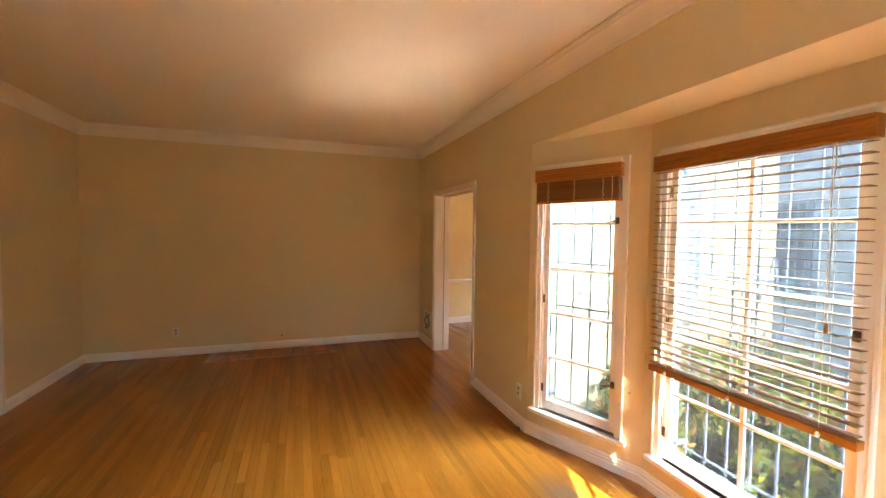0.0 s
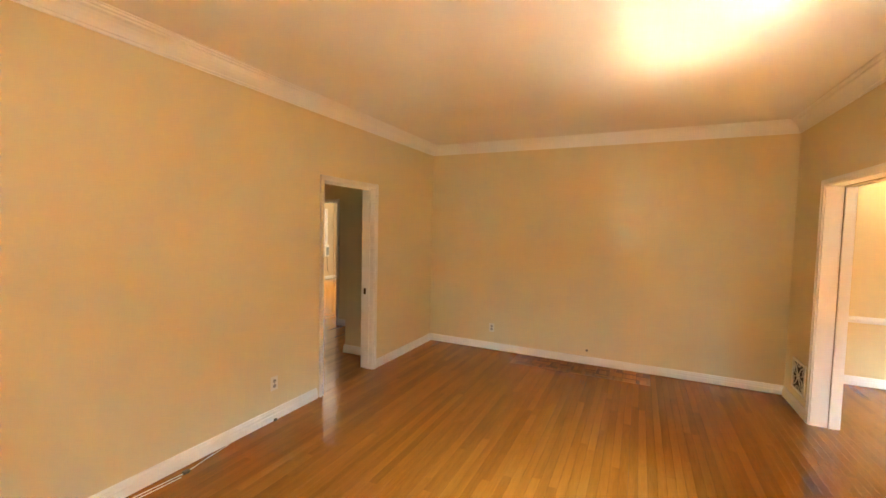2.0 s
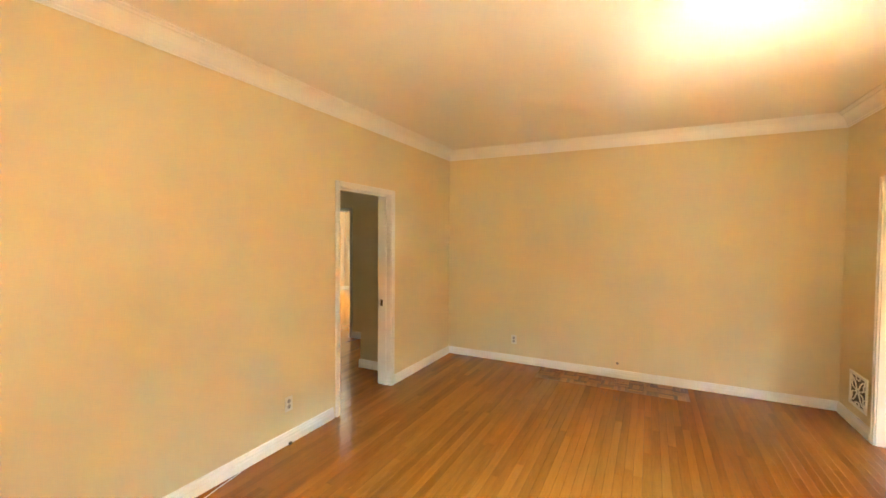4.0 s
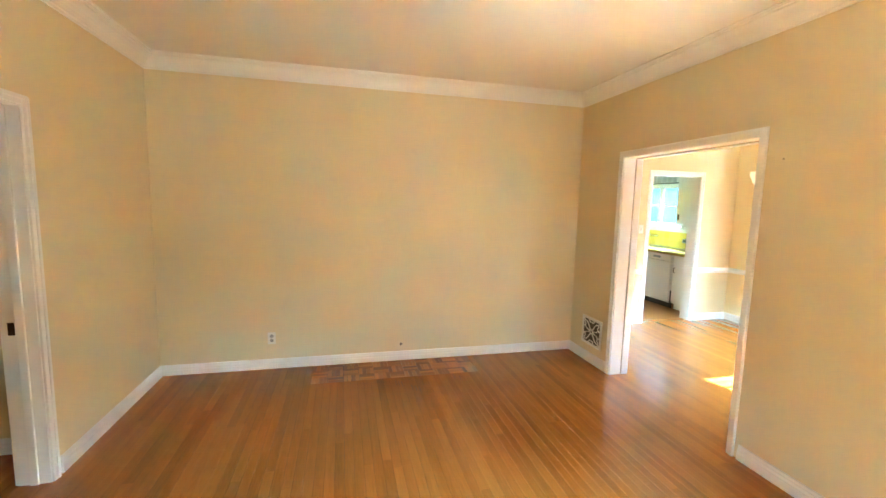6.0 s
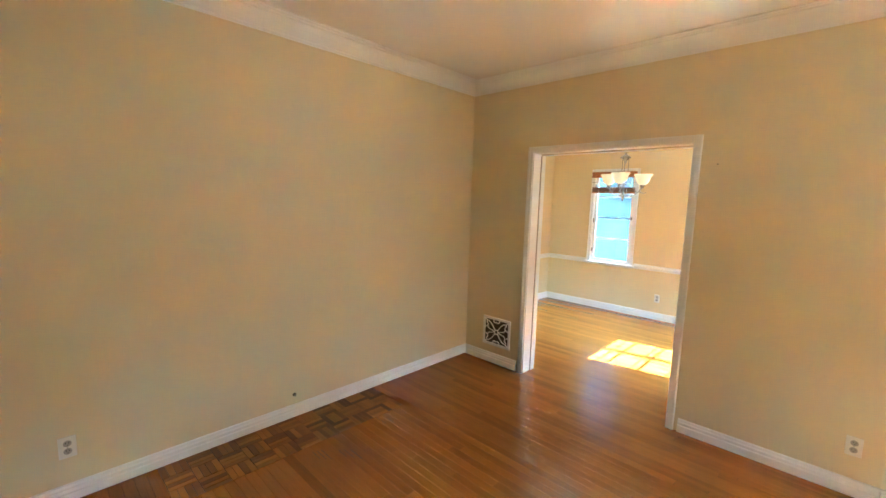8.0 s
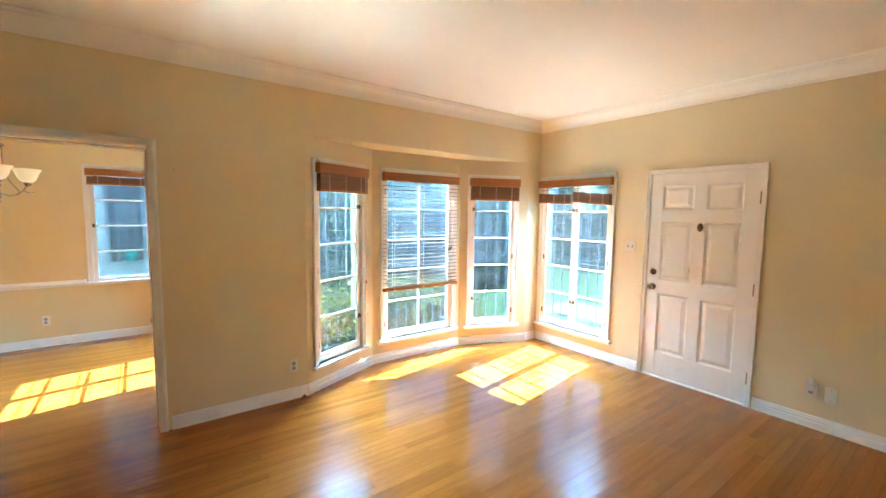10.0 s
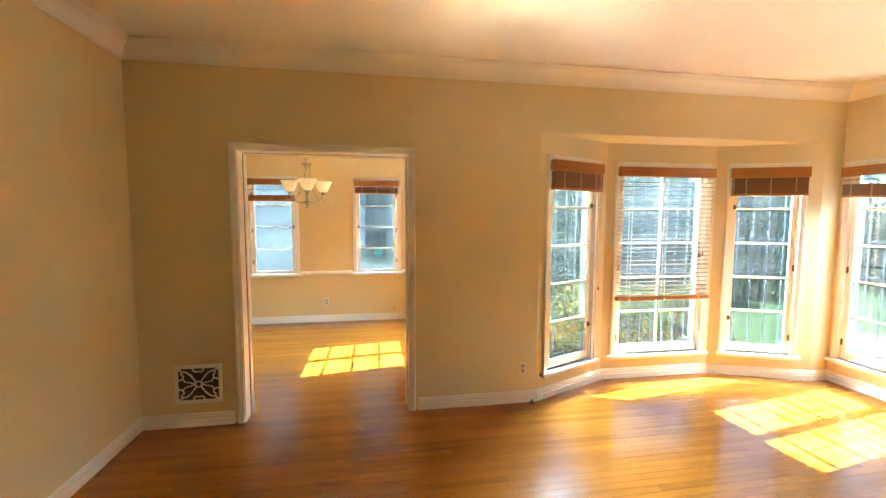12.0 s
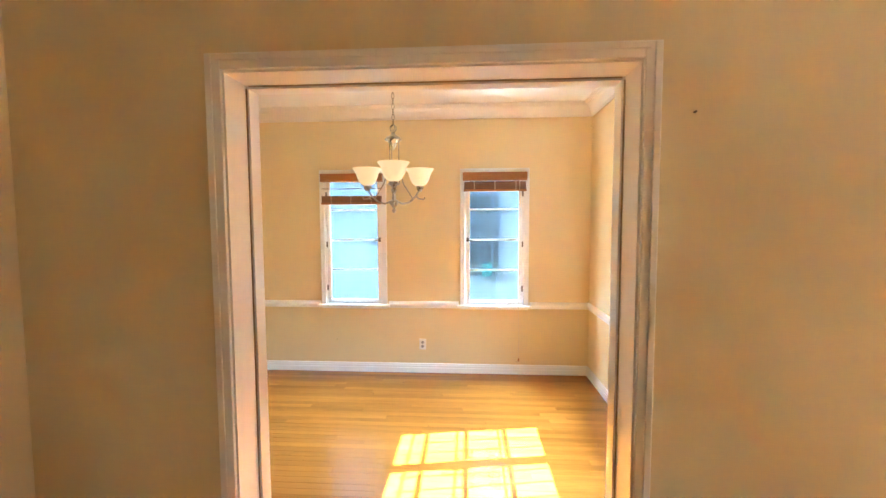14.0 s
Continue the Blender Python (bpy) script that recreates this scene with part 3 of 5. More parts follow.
                tube([(ls - side * 0.02, -0.006, z), (ls - side * 0.02, -0.022, z), (ls - side * 0.075, -0.026, z - 0.012)], [0.006, 0.006, 0.0045], 8, bm)
                part("latch", bm, DARKMETAL, sash, "dark bronze lever latch")
    return win


WINDOWS = [
    ("window_1", "tall white casement window of the bay", BAYFRAME[0][0], BAYWIN[0], 0.12, 1, 5, 1, 1),
    ("window_2", "wide white window in the middle of the bay", BAYFRAME[1][0], BAYWIN[1], 0.12, 1, 5, 2, 1),
    ("window_3", "tall white casement window of the bay", BAYFRAME[2][0], BAYWIN[2], 0.12, 1, 5, 1, -1),
    ("window_4", "white double casement window beside the front door", SOUTH, SW, THICK, 2, 5, 1, 1),
    ("window_5", "white casement window of the dining room", along(DXE, DYN, 0, -1), (DYN - 5.82, DYN - 5.20, 0.735, 2.11), THICK, 1, 4, 1, 1),
    ("window_6", "white casement window of the dining room", along(DXE, DYN, 0, -1), (DYN - 4.337, DYN - 3.717, 0.735, 2.11), THICK, 1, 4, 1, -1),
    ("window_7", "white double casement window of the dining room", along(DXE, DYS, -1, 0), (DXE - 3.92, DXE - 2.95, 0.735, 2.11), THICK, 2, 4, 1, 1),
]
for name, label, m, opening, thick, sashes, rows, columns, side in WINDOWS:
    casement_window(name, label, m, opening, thick, sashes, rows, columns, side, True, 0.085 if rows == 5 else 0.05)
    s0, s1, z0, z1 = opening
    security_grille(m, s0 + 0.02, s1 - 0.02, z0 + 0.04, z1 - 0.04, thick + 0.07, max(5, round((s1 - s0) / 0.14) + 1), (z0 + z1) / 2 + (0.05 if rows == 5 else 0.12))


# ---- blinds ----
def wooden_blind(m, s0, s1, top, valance, stack, label, bottom=None, droop=0.0, knots=3, cord_at=None, cord_to=0.9):
    """A wooden blind: a ribbed valance and either a raised bundle of slats between two heights, or lowered slats with a bottom rail."""
    blind = thing("wooden_blind", label, "window blind", m, group="wooden blinds")
    front = part("valance", box(s0, s1, -0.082, -0.026, valance, top, 0.004), BAMBOO, blind, "ribbed brown wooden valance", True)
    ribs = 5
    for k in range(ribs):
        z = valance + 0.008 + k * (top - valance - 0.016) / (ribs - 1)
        part("rib", box(s0 + 0.001, s1 - 0.001, -0.088, -0.0815, z - 0.007, z + 0.007, 0.003), BAMBOO, front, "", True)
    part("headrail", box(s0 + 0.01, s1 - 0.01, -0.07, -0.025, top, top + 0.02, 0.002), PLASTIC, blind, "pale metal headrail")
    a, b = s0 + 0.012, s1 - 0.012
    if bottom is None:
        z0, z1 = stack

        def hang(bm):
            """Lets one end of the gathered bundle sag."""
            for v in bm.verts:
                v.co.z -= droop * (v.co.x - a) / (b - a)
            return bm

        count = max(6, round((z1 - z0) / 0.011))
        pitch = (z1 - z0 - 0.012) / count
        for k in range(count):
            z = z0 + 0.012 + k * (z1 - z0 - 0.012) / count
            wob = random.uniform(-0.003, 0.003)
            part("slat", hang(box(a + abs(wob), b - abs(wob), -0.078 + wob, -0.03 + wob, z, z + pitch - 0.0003)), SLAT, blind)
        part("bottom_rail", hang(box(a - 0.004, b + 0.004, -0.08, -0.028, z0 - 0.008, z0 + 0.012, 0.004)), BAMBOO, blind)
        for k in range(knots):
            s = a + (b - a) * (k + 0.5) / knots
            zig = [(s + 0.008 * (-1) ** j + 0.004 * math.sin(3 * j), -0.083, z0 + (z1 - z0) * j / 8) for j in range(9)]
            part("ladder_cord", hang(tube(zig, 0.0022, 5)), CORD, blind, "gathered ladder cords")
        if z1 < valance - 0.02:
            for s in (a + 0.06, b - 0.06):
                part("ladder_cord", tube([(s, -0.055, z1 - 0.01), (s, -0.055, valance + 0.01)], 0.0018, 5), CORD, blind)
            part("slat", box(a, b, -0.078, -0.03, (z1 + valance) / 2, (z1 + valance) / 2 + 0.004), SLAT, blind)
    else:
        count = int((valance - bottom) / 0.0415)
        for k in range(count):
            z = bottom + 0.035 + k * 0.0415
            tilt = random.uniform(-0.002, 0.002)
            bm = bmesh.new()
            vs = [bm.verts.new(p) for p in ((a, -0.078, z + tilt), (b, -0.078, z + tilt), (b, -0.03, z - tilt), (a, -0.03, z - tilt))]
            ws = [bm.verts.new(v.co + Vector((0, 0, 0.003))) for v in vs]
            bm.faces.new(vs[::-1])
            bm.faces.new(ws)
            for j in range(4):
                bm.faces.new((vs[j], vs[(j + 1) % 4], ws[(j + 1) % 4], ws[j]))
            part("slat", bm, SLAT, blind)
        part("bottom_rail", box(a - 0.006, b + 0.006, -0.082, -0.026, bottom - 0.016, bottom + 0.022, 0.006), BAMBOO, blind, "brown wooden bottom rail")
        for k in range(3):
            s = a + (b - a) * (0.12 + 0.38 * k)
            for y in (-0.0785, -0.0295):
                part("ladder_cord", tube([(s, y, bottom), (s, y, valance + 0.01)], 0.0012, 4), CORD, blind)
            part("knot", lathe([(0.001, -0.012), (0.009, -0.006), (0.010, 0.0), (0.006, 0.008), (0.001, 0.012)], 8, (s, -0.086, bottom)), CORD, blind, "knotted cord end")
    if cord_at is not None:
        pts = [(cord_at + 0.004 * math.sin(j * 1.7), -0.09 + 0.004 * math.cos(j), valance - j * (valance - cord_to) / 9) for j in range(10)]
        part("pull_cord", tube(pts, 0.0022, 5), CORD, blind, "hanging pull cord")
        part("tassel", lathe([(0.002, 0.02), (0.006, 0.012), (0.009, -0.012), (0.003, -0.02)], 10, (pts[-1][0], pts[-1][1], cord_to - 0.015)), BAMBOO, blind, "wooden tassel", True)
    return blind


RAISED = "brown wooden blind pulled up at the top of a window"
wooden_blind(BAYFRAME[0][0], 0.09, 0.735, 2.06, 1.972, (1.82, 1.968), RAISED, cord_at=0.68, cord_to=0.95)
wooden_blind(BAYFRAME[1][0], 0.10, 1.095, 2.055, 1.967, None, "brown wooden slat blind let down over most of the window", bottom=0.80, cord_at=0.98, cord_to=1.25)
wooden_blind(BAYFRAME[2][0], 0.115, 0.755, 2.06, 1.965, (1.80, 1.962), RAISED)
wooden_blind(SOUTH, SW[0] - 0.03, (SW[0] + SW[1]) / 2 - 0.004, 2.05, 1.965, (1.785, 1.895), "brown wooden blind half gathered below its valance, sagging a little", droop=0.02)
wooden_blind(SOUTH, (SW[0] + SW[1]) / 2 + 0.004, SW[1] + 0.03, 2.05, 1.965, (1.79, 1.905), "brown wooden blind half gathered below its valance, sagging at one end", droop=0.04)
DEAST = along(DXE, DYN, 0, -1)
wooden_blind(DEAST, DYN - 5.835, DYN - 5.185, 2.11, 2.025, (1.80, 1.88), "brown wooden blind half gathered below its valance")
wooden_blind(DEAST, DYN - 4.352, DYN - 3.702, 2.11, 2.025, (1.925, 2.015), RAISED, cord_at=DYN - 3.78, cord_to=0.2)


# ---- floors ----
def plank_row(x0, x1, y0, y1, rng):
    y = y0
    first = True
    while y < y1 - 0.02:
        length = rng.uniform(0.5, 2.1) * (rng.uniform(0.2, 1.0) if first else 1.0)
        first = False
        end = min(y + length, y1)
        if y1 - end < 0.25:
            end = y1
        yield x0, x1, y, end
        y = end


def strip(bm, x0, x1, y0, y1, rng, gap=0.0005):
    """One floor strip, cupped and tilted by fractions of a millimetre."""
    mid, tilt, cup = (x0 + x1) / 2, rng.uniform(-0.00012, 0.00012), rng.uniform(0.0, 0.00012)
    top = -rng.uniform(0.0002, 0.0005)
    rows = []
    for y in (y0 + gap, y1 - gap):
        rows.append([bm.verts.new(p) for p in ((x0 + gap, y, -0.018), (x0 + gap, y, top + tilt), (mid, y, top - cup), (x1 - gap, y, top - tilt), (x1 - gap, y, -0.018))])
    for k in range(5):
        bm.faces.new((rows[0][k], rows[0][(k + 1) % 5], rows[1][(k + 1) % 5], rows[1][k]))
    bm.faces.new(rows[0][::-1])
    bm.faces.new(rows[1])
    return bm


def planks(floor, regions, keep):
    """Oak strips along y: those of one stretch are parts of their own, the rest one part."""
    rng = random.Random(5)
    rest = bmesh.new()
    count = 0
    width = 0.057
    for x0, x1, y0, y1 in regions:
        n = round((x1 - x0) / width)
        for k in range(n):
            a = x0 + k * (x1 - x0) / n
            b = x0 + (k + 1) * (x1 - x0) / n
            for p0, p1, q0, q1 in plank_row(a, b, y0, y1, rng):
                if keep(a, q0, q1) and count < 300:
                    part("plank", strip(bmesh.new(), p0, p1, q0, q1, rng), OAK, floor)
                    count += 1
                else:
                    strip(rest, p0, p1, q0, q1, rng)
    if len(rest.verts):
        tagged(part("planks", rest, OAK, floor, "honey oak strip flooring"), kind="stuff")


LIVING = structure("floor", box(XW - 0.15, 2.30, YS - 0.12, YN + 0.1, -0.12, -0.019), GAP, "glossy honey oak strip floor of the living room", "floor")
DINING = structure("floor_dining", box(2.0, 2.302, YN + 0.102, DYN + 0.1, -0.12, -0.019, 0, box(2.302, DXE + 0.1, DYS - 0.1, DYN + 0.1, -0.12, -0.019)), GAP, "glossy honey oak strip floor of the dining room", "floor")
HALL = structure("floor_hall", box(-8.6, XW - 0.152, 2.0, 11.0, -0.12, -0.019), GAP, "glossy oak floor of the hall and back room", "floor")

# parquet patch against the north wall
PX0, PX1, PY0 = -0.93, 0.63, 5.36
cells, rows_n = 11, 3
step = (PX1 - PX0) / cells
for i in range(cells):
    for j in range(rows_n):
        x, y = PX0 + i * step, PY0 + j * (YN - PY0) / rows_n
        dy = (YN - PY0) / rows_n
        for k in range(4):
            if (i + j) % 2:
                b = (x + 0.003, x + step - 0.003, y + k * dy / 4 + 0.0015, y + (k + 1) * dy / 4 - 0.0015)
            else:
                b = (x + k * step / 4 + 0.0015, x + (k + 1) * step / 4 - 0.0015, y + 0.003, y + dy - 0.003)
            part("parquet_strip", box(*b, -0.018, -random.uniform(0.0, 0.0012)), PARQUET, LIVING)
# narrow splits worn into the strips in front of the parquet
for k, (x, y) in enumerate(((-0.19, 5.20), (-0.165, 5.17), (-0.14, 5.14), (-0.06, 5.10), (-0.03, 5.06), (0.0, 5.02), (0.41, 5.20), (0.36, 5.24))):
    part("split", box(x, x + 0.004, y, y + 0.09 + 0.02 * (k % 3), -0.004, 0.0004), GAP, LIVING, "dark narrow split in a strip")
planks(LIVING, [(XW - 0.02, PX0, YS - 0.02, YN), (PX0, PX1, YS - 0.02, PY0), (PX1, XE, YS - 0.02, YN), (XE, 2.298, -0.2, 2.75), (XE, 2.298, 3.6, 5.2)],
       lambda a, q0, q1: -0.92 < a < 1.86 and q1 > 0.6)
planks(DINING, [(2.298, DXE + 0.02, DYS - 0.02, DYN + 0.02), (DXW, 2.298, DYS, 3.6), (DXW, 2.298, 5.2, DYN + 0.02)], lambda a, q0, q1: q0 > 3.4 and q1 < 6.3)
planks(HALL, [(-8.5, XW - 0.152, 2.05, 10.95)], lambda a, q0, q1: -4.5 < a and 3.0 < q0 < 5.8)
bm = box(XW - 0.149, XW - 0.022, LD[0] + YS, LD[1] + YS, -0.018, 0.0)
structure("trim_threshold", bm, OAK, "oak threshold board in the doorway", "threshold")


# ---- outside ----
GRND = structure("ground", box(-150, 150, -150, 150, GROUND - 0.4, GROUND), LAWN, "green garden lawn", "ground")


def leaves(name, centres, radius, count, size, material, seed, floor_z=None, squash=1.0):
    """Many small folded leaves scattered through soft clumps."""
    rng = np.random.default_rng(seed)
    c = np.array(centres)[rng.integers(0, len(centres), count)]
    d = rng.normal(size=(count, 3))
    d /= np.linalg.norm(d, axis=1)[:, None]
    r = radius * rng.uniform(0.35, 1.05, count) ** 0.5
    p = c + d * r[:, None] * np.array([1, 1, squash])
    u = rng.normal(size=(count, 3))
    u /= np.linalg.norm(u, axis=1)[:, None]
    w = np.cross(u, rng.normal(size=(count, 3)))
    w /= np.linalg.norm(w, axis=1)[:, None]
    n = np.cross(u, w)
    s = size * rng.uniform(0.6, 1.3, count)[:, None]
    quads = np.stack([p - u * s, p + w * s * 0.42 + n * s * 0.12, p + u * s, p - w * s * 0.42 + n * s * 0.12], axis=1)
    if floor_z is not None:
        quads[..., 2] = np.maximum(quads[..., 2], floor_z)
    data = bpy.data.meshes.new(name)
    tri = np.arange(count)[:, None] * 4
    faces = np.concatenate([tri + [0, 1, 2], tri + [0, 2, 3]])
    data.from_pydata(quads.reshape(-1, 3).tolist(), [], faces.tolist())
    data.materials.append(material)
    return new(name, data)


def shrub(name, label, centres, radius, count, size, mix, seed):
    """A shrub: stems out of the ground and a crown of small leaves in one or more colours."""
    x = sum(c[0] for c in centres) / len(centres)
    y = sum(c[1] for c in centres) / len(centres)
    bush = thing(name, label, "shrub", Matrix.Translation((x, y, GROUND)), group="garden shrubs")
    local = [(c[0] - x, c[1] - y, c[2] - GROUND) for c in centres]
    rng = random.Random(seed)
    for c in local:
        part("stem", tube([(c[0] * 0.7, c[1] * 0.7, -0.02), (c[0] * 0.85 + rng.uniform(-0.05, 0.05), c[1] * 0.85, c[2] * 0.5), c], [0.018, 0.012, 0.005], 6), BARK, bush)
    for k, (material, share) in enumerate(mix):
        ob = leaves("foliage", local, radius, int(count * share), size, material, seed * 7 + k, 0.01)
        ob.parent = bush
    return bush


rng = random.Random(11)
for k in range(5):
    y = -0.2 + k * 0.58
    cs = [(3.15 + rng.uniform(-0.1, 0.75), y + rng.uniform(-0.35, 0.35), rng.uniform(-0.15, 0.48)) for _ in range(9)]
    shrub("flowering_shrub", "yellow green shrub with orange red young leaves under the windows", cs, 0.27, 2600, 0.05, ((BUSHLEAF, 0.72), (REDLEAF, 0.16), (HEDGELEAF, 0.12)), 20 + k)
for k in range(4):
    x = 2.62 + k * 0.5
    cs = [(x + rng.uniform(-0.25, 0.25), 2.35 + rng.uniform(-0.25, 0.2), rng.uniform(-0.2, 0.56)) for _ in range(10)]
    shrub("flowering_shrub", "yellow green shrub with orange red young leaves under the windows", cs, 0.25, 2200, 0.05, ((BUSHLEAF, 0.66), (REDLEAF, 0.22), (HEDGELEAF, 0.12)), 40 + k)
for k in range(7):
    y = 1.2 - k * 1.15
    cs = [(7.0 + rng.uniform(-0.5, 0.7) + 0.1 * k, y + rng.uniform(-0.6, 0.6), rng.uniform(-0.1, 2.5)) for _ in range(16)]
    shrub("tall_hedge", "tall dark green clipped hedge along the garden", cs, 0.6, 8500, 0.075, ((HEDGELEAF, 0.8), (TREELEAF, 0.2)), 60 + k)
for k in range(9):
    x = -7.0 + k * 2.6
    cs = [(x + rng.uniform(-1.4, 1.4), -14.5 + rng.uniform(-0.6, 0.6) + 0.35 * k, rng.uniform(0.2, 2.4)) for _ in range(14)]
    shrub("tall_hedge", "leafy green hedge at the far side of the lawn", cs, 0.95, 4200, 0.13, ((TREELEAF, 0.6), (HEDGELEAF, 0.4)), 80 + k)


def tree(x, y, height, spread, count, seed, label):
    t = thing("garden_tree", label, "tree", Matrix.Translation((x, y, GROUND)), group="garden trees")
    rng = random.Random(seed)
    bend = (rng.uniform(-0.3, 0.3), rng.uniform(-0.3, 0.3))
    fork = height * 0.42
    bm = tube([(0, 0, -0.05), (bend[0] * 0.4, bend[1] * 0.4, fork * 0.6), (bend[0], bend[1], fork), (bend[0] * 1.4, bend[1] * 1.4, height * 0.75)], [0.2, 0.15, 0.12, 0.04], 10)
    tips = []
    for k in range(9):
        a = k * 2.4 + rng.uniform(-0.3, 0.3)
        r = spread * rng.uniform(0.5, 0.95)
        tip = (bend[0] + r * math.cos(a), bend[1] + r * math.sin(a), height * rng.uniform(0.55, 0.95))
        mid = (bend[0] + 0.4 * r * math.cos(a), bend[1] + 0.4 * r * math.sin(a), (fork + tip[2]) / 2)
        tube([(bend[0], bend[1], fork * rng.uniform(0.85, 1.15)), mid, tip], [0.07, 0.045, 0.012], 6, bm)
        tips += [tip, mid, (tip[0] + rng.uniform(-0.6, 0.6), tip[1] + rng.uniform(-0.6, 0.6), tip[2] + rng.uniform(-0.3, 0.5))]
    part("trunk", bm, BARK, t, "", True)
    crown = leaves("crown", tips, spread * 0.42, count, 0.12, TREELEAF, seed, None, 0.8)
    crown.parent = t
    return t


for k, (x, y, h, sp) in enumerate(((11, -10, 4.6, 2.0), (6.5, -15, 5.0, 2.2), (2.0, -17, 4.8, 2.2), (15, -15, 5.4, 2.4), (-3, -18, 5.2, 2.4), (10, -20, 5.6, 2.6), (19, -8, 5.5, 2.5))):
    tree(x, y, h, sp, 6000, 100 + k, "leafy green tree across the lawn")

# path, pavement and street
path = structure("pavement", box(-0.9, 0.9, -13.0, YS - THICK - 0.02, GROUND - 0.05, GROUND + 0.012), CONCRETE, "brick garden path leading to the front door", "path")
side = structure("pavement_side", box(0.902, 4.3, -4.4, -3.1, GROUND - 0.05, GROUND + 0.012), CONCRETE, "brick garden path crossing the lawn", "path")
mesh_cache = {}
for i in range(16):
    for j in range(6):
        if "brick" not in mesh_cache:
            first = part("brick", box(-0.104, 0.104, -0.1, 0.1, 0, 0.012, 0.003), BRICK, side)
            mesh_cache["brick"] = first.data
            ob = first
        else:
            ob = new("brick", mesh_cache["brick"])
            ob.parent = side
        ob.location = (1.02 + i * 0.212, -4.28 + j * 0.208, GROUND + 0.0122)
structure("road", box(-150, 150, -30, -23, GROUND - 0.3, GROUND + 0.004), ASPHALT, "grey asphalt street beyond the garden", "road")
structure("ground_bed", box(2.42, 4.1, -1.0, 2.8, GROUND - 0.2, GROUND + 0.02), SOIL, "dark garden soil of the planting bed", "garden bed")

# neighbouring house
house = thing("neighbour_house", "white stucco house next door with a grilled window", "house", Matrix.Translation((7.25, 8, GROUND)))
hm = along(7.25, 2.4, 0, 1)
hm = Matrix.Translation((-7.25, -8, -GROUND)) @ hm
bm = wall_mesh(11.6, 0.2, GROUND, 4.6, [(1.36, 1.91, 0.73, 2.10)])
bm.transform(hm @ Matrix.Diagonal((1, -1, 1, 1)))
part("wall", bm, STUCCO, house)
part("wall", box(0.2, 6.0, -5.6, -5.4, 0, 5.0), STUCCO, house)
part("roof", box(-0.35, 6.4, -5.95, 6.4, 5.05, 5.25), ROOFING, house)
window = part("window", box(0.08, 0.13, -4.245, -3.685, 1.18, 2.55), DARKGLASS, house)
bm = box(-0.03, 0.05, -4.26, -4.20, 1.16, 2.57)
box(-0.03, 0.05, -3.74, -3.68, 1.16, 2.57, 0, bm)
box(-0.03, 0.05, -4.2, -3.74, 2.5, 2.57, 0, bm)
box(-0.06, 0.05, -4.28, -3.66, 1.12, 1.18, 0, bm)
part("frame", bm, BLUEGREY, window)
for k in range(5):
    part("bar", box(-0.07, -0.056, -4.2 + k * 0.115, -4.188 + k * 0.115, 1.15, 2.56), IRON, window)
for hand in (-1, 1):
    for dz in (-1, 1):
        pts = [(-0.075, p[0], p[2]) for p in spiral(-3.97 + hand * 0.1, 1.95 + dz * 0.13, 0.085, 0, 1.5, math.pi / 2 * dz, hand * dz)]
        part("scroll", tube(pts, 0.007, 6), IRON, window)
bucket = lathe([(0.001, 0.0), (0.075, 0.0), (0.10, 0.19), (0.107, 0.195), (0.107, 0.205), (0.094, 0.2), (0.07, 0.02), (0.001, 0.015)], 20)
solid("plastic_bucket", bucket, TURQUOISE, "turquoise plastic bucket on the neighbour's window ledge", "bucket", Matrix.Translation((7.21, 3.99, 0.733)), smooth=True)

# ---- front door ----
door = thing("door_4", "closed white six panel front door", "door", SOUTH, kind="structure")
d0, d1, dz = FD[0] + 0.014, FD[1] - 0.014, 2.045
zs = [0.015, 0.26, 0.86, 1.00, 1.58, 1.70, 1.93, dz]
stile, mid = 0.115, (d0 + d1) / 2
bm = box(d0, d0 + stile, 0.0, 0.044, zs[0], dz, 0.002)
box(d1 - stile, d1, 0.0, 0.044, zs[0], dz, 0.002, bm)
box(mid - 0.055, mid + 0.055, 0.0, 0.044, zs[1], zs[6], 0.002, bm)
for a, b in ((zs[0], zs[1]), (zs[2], zs[3]), (zs[4], zs[5]), (zs[6], zs[7])):
    box(d0 + stile, d1 - stile, 0.0002, 0.0438, a, b, 0.002, bm)
leaf = part("door_leaf", bm, DOORWHITE, door)
for a, b in ((zs[1], zs[2]), (zs[3], zs[4]), (zs[5], zs[6])):
    for p, q in ((d0 + stile, mid - 0.055), (mid + 0.055, d1 - stile)):
        bm = bmesh.new()
        rings = []
        for inset, y in ((0.0, 0.002), (0.012, 0.016), (0.022, 0.017), (0.05, 0.005), (0.06, 0.004)):
            rings.append([bm.verts.new(v) for v in ((p + inset, y, a + inset), (q - inset, y, a + inset), (q - inset, y, b - inset), (p + inset, y, b - inset))])
        for r0, r1 in zip(rings, rings[1:]):
            for k in range(4):
                bm.faces.new((r0[k], r0[(k + 1) % 4], r1[(k + 1) % 4], r1[k]))
        bm.faces.new(rings[-1])
        back = [bm.verts.new(v) for v in ((p, 0.042, a), (q, 0.042, a), (q, 0.042, b), (p, 0.042, b))]
        bm.faces.new(back[::-1])
        for k in range(4):
            bm.faces.new((rings[0][k], rings[0][(k + 1) % 4], back[(k + 1) % 4], back[k]))
        part("panel", bm, DOORWHITE, leaf)
hx = d0 + 0.062
part("door_knob", lathe([(0.001, 0.0), (0.033, 0.0), (0.033, -0.006), (0.012, -0.012), (0.011, -0.032), (0.024, -0.042), (0.029, -0.055), (0.024, -0.068), (0.001, -0.072)], 24, (hx, 0, 0.925), axis="y"),
     AGED, leaf, "aged nickel door knob", True)
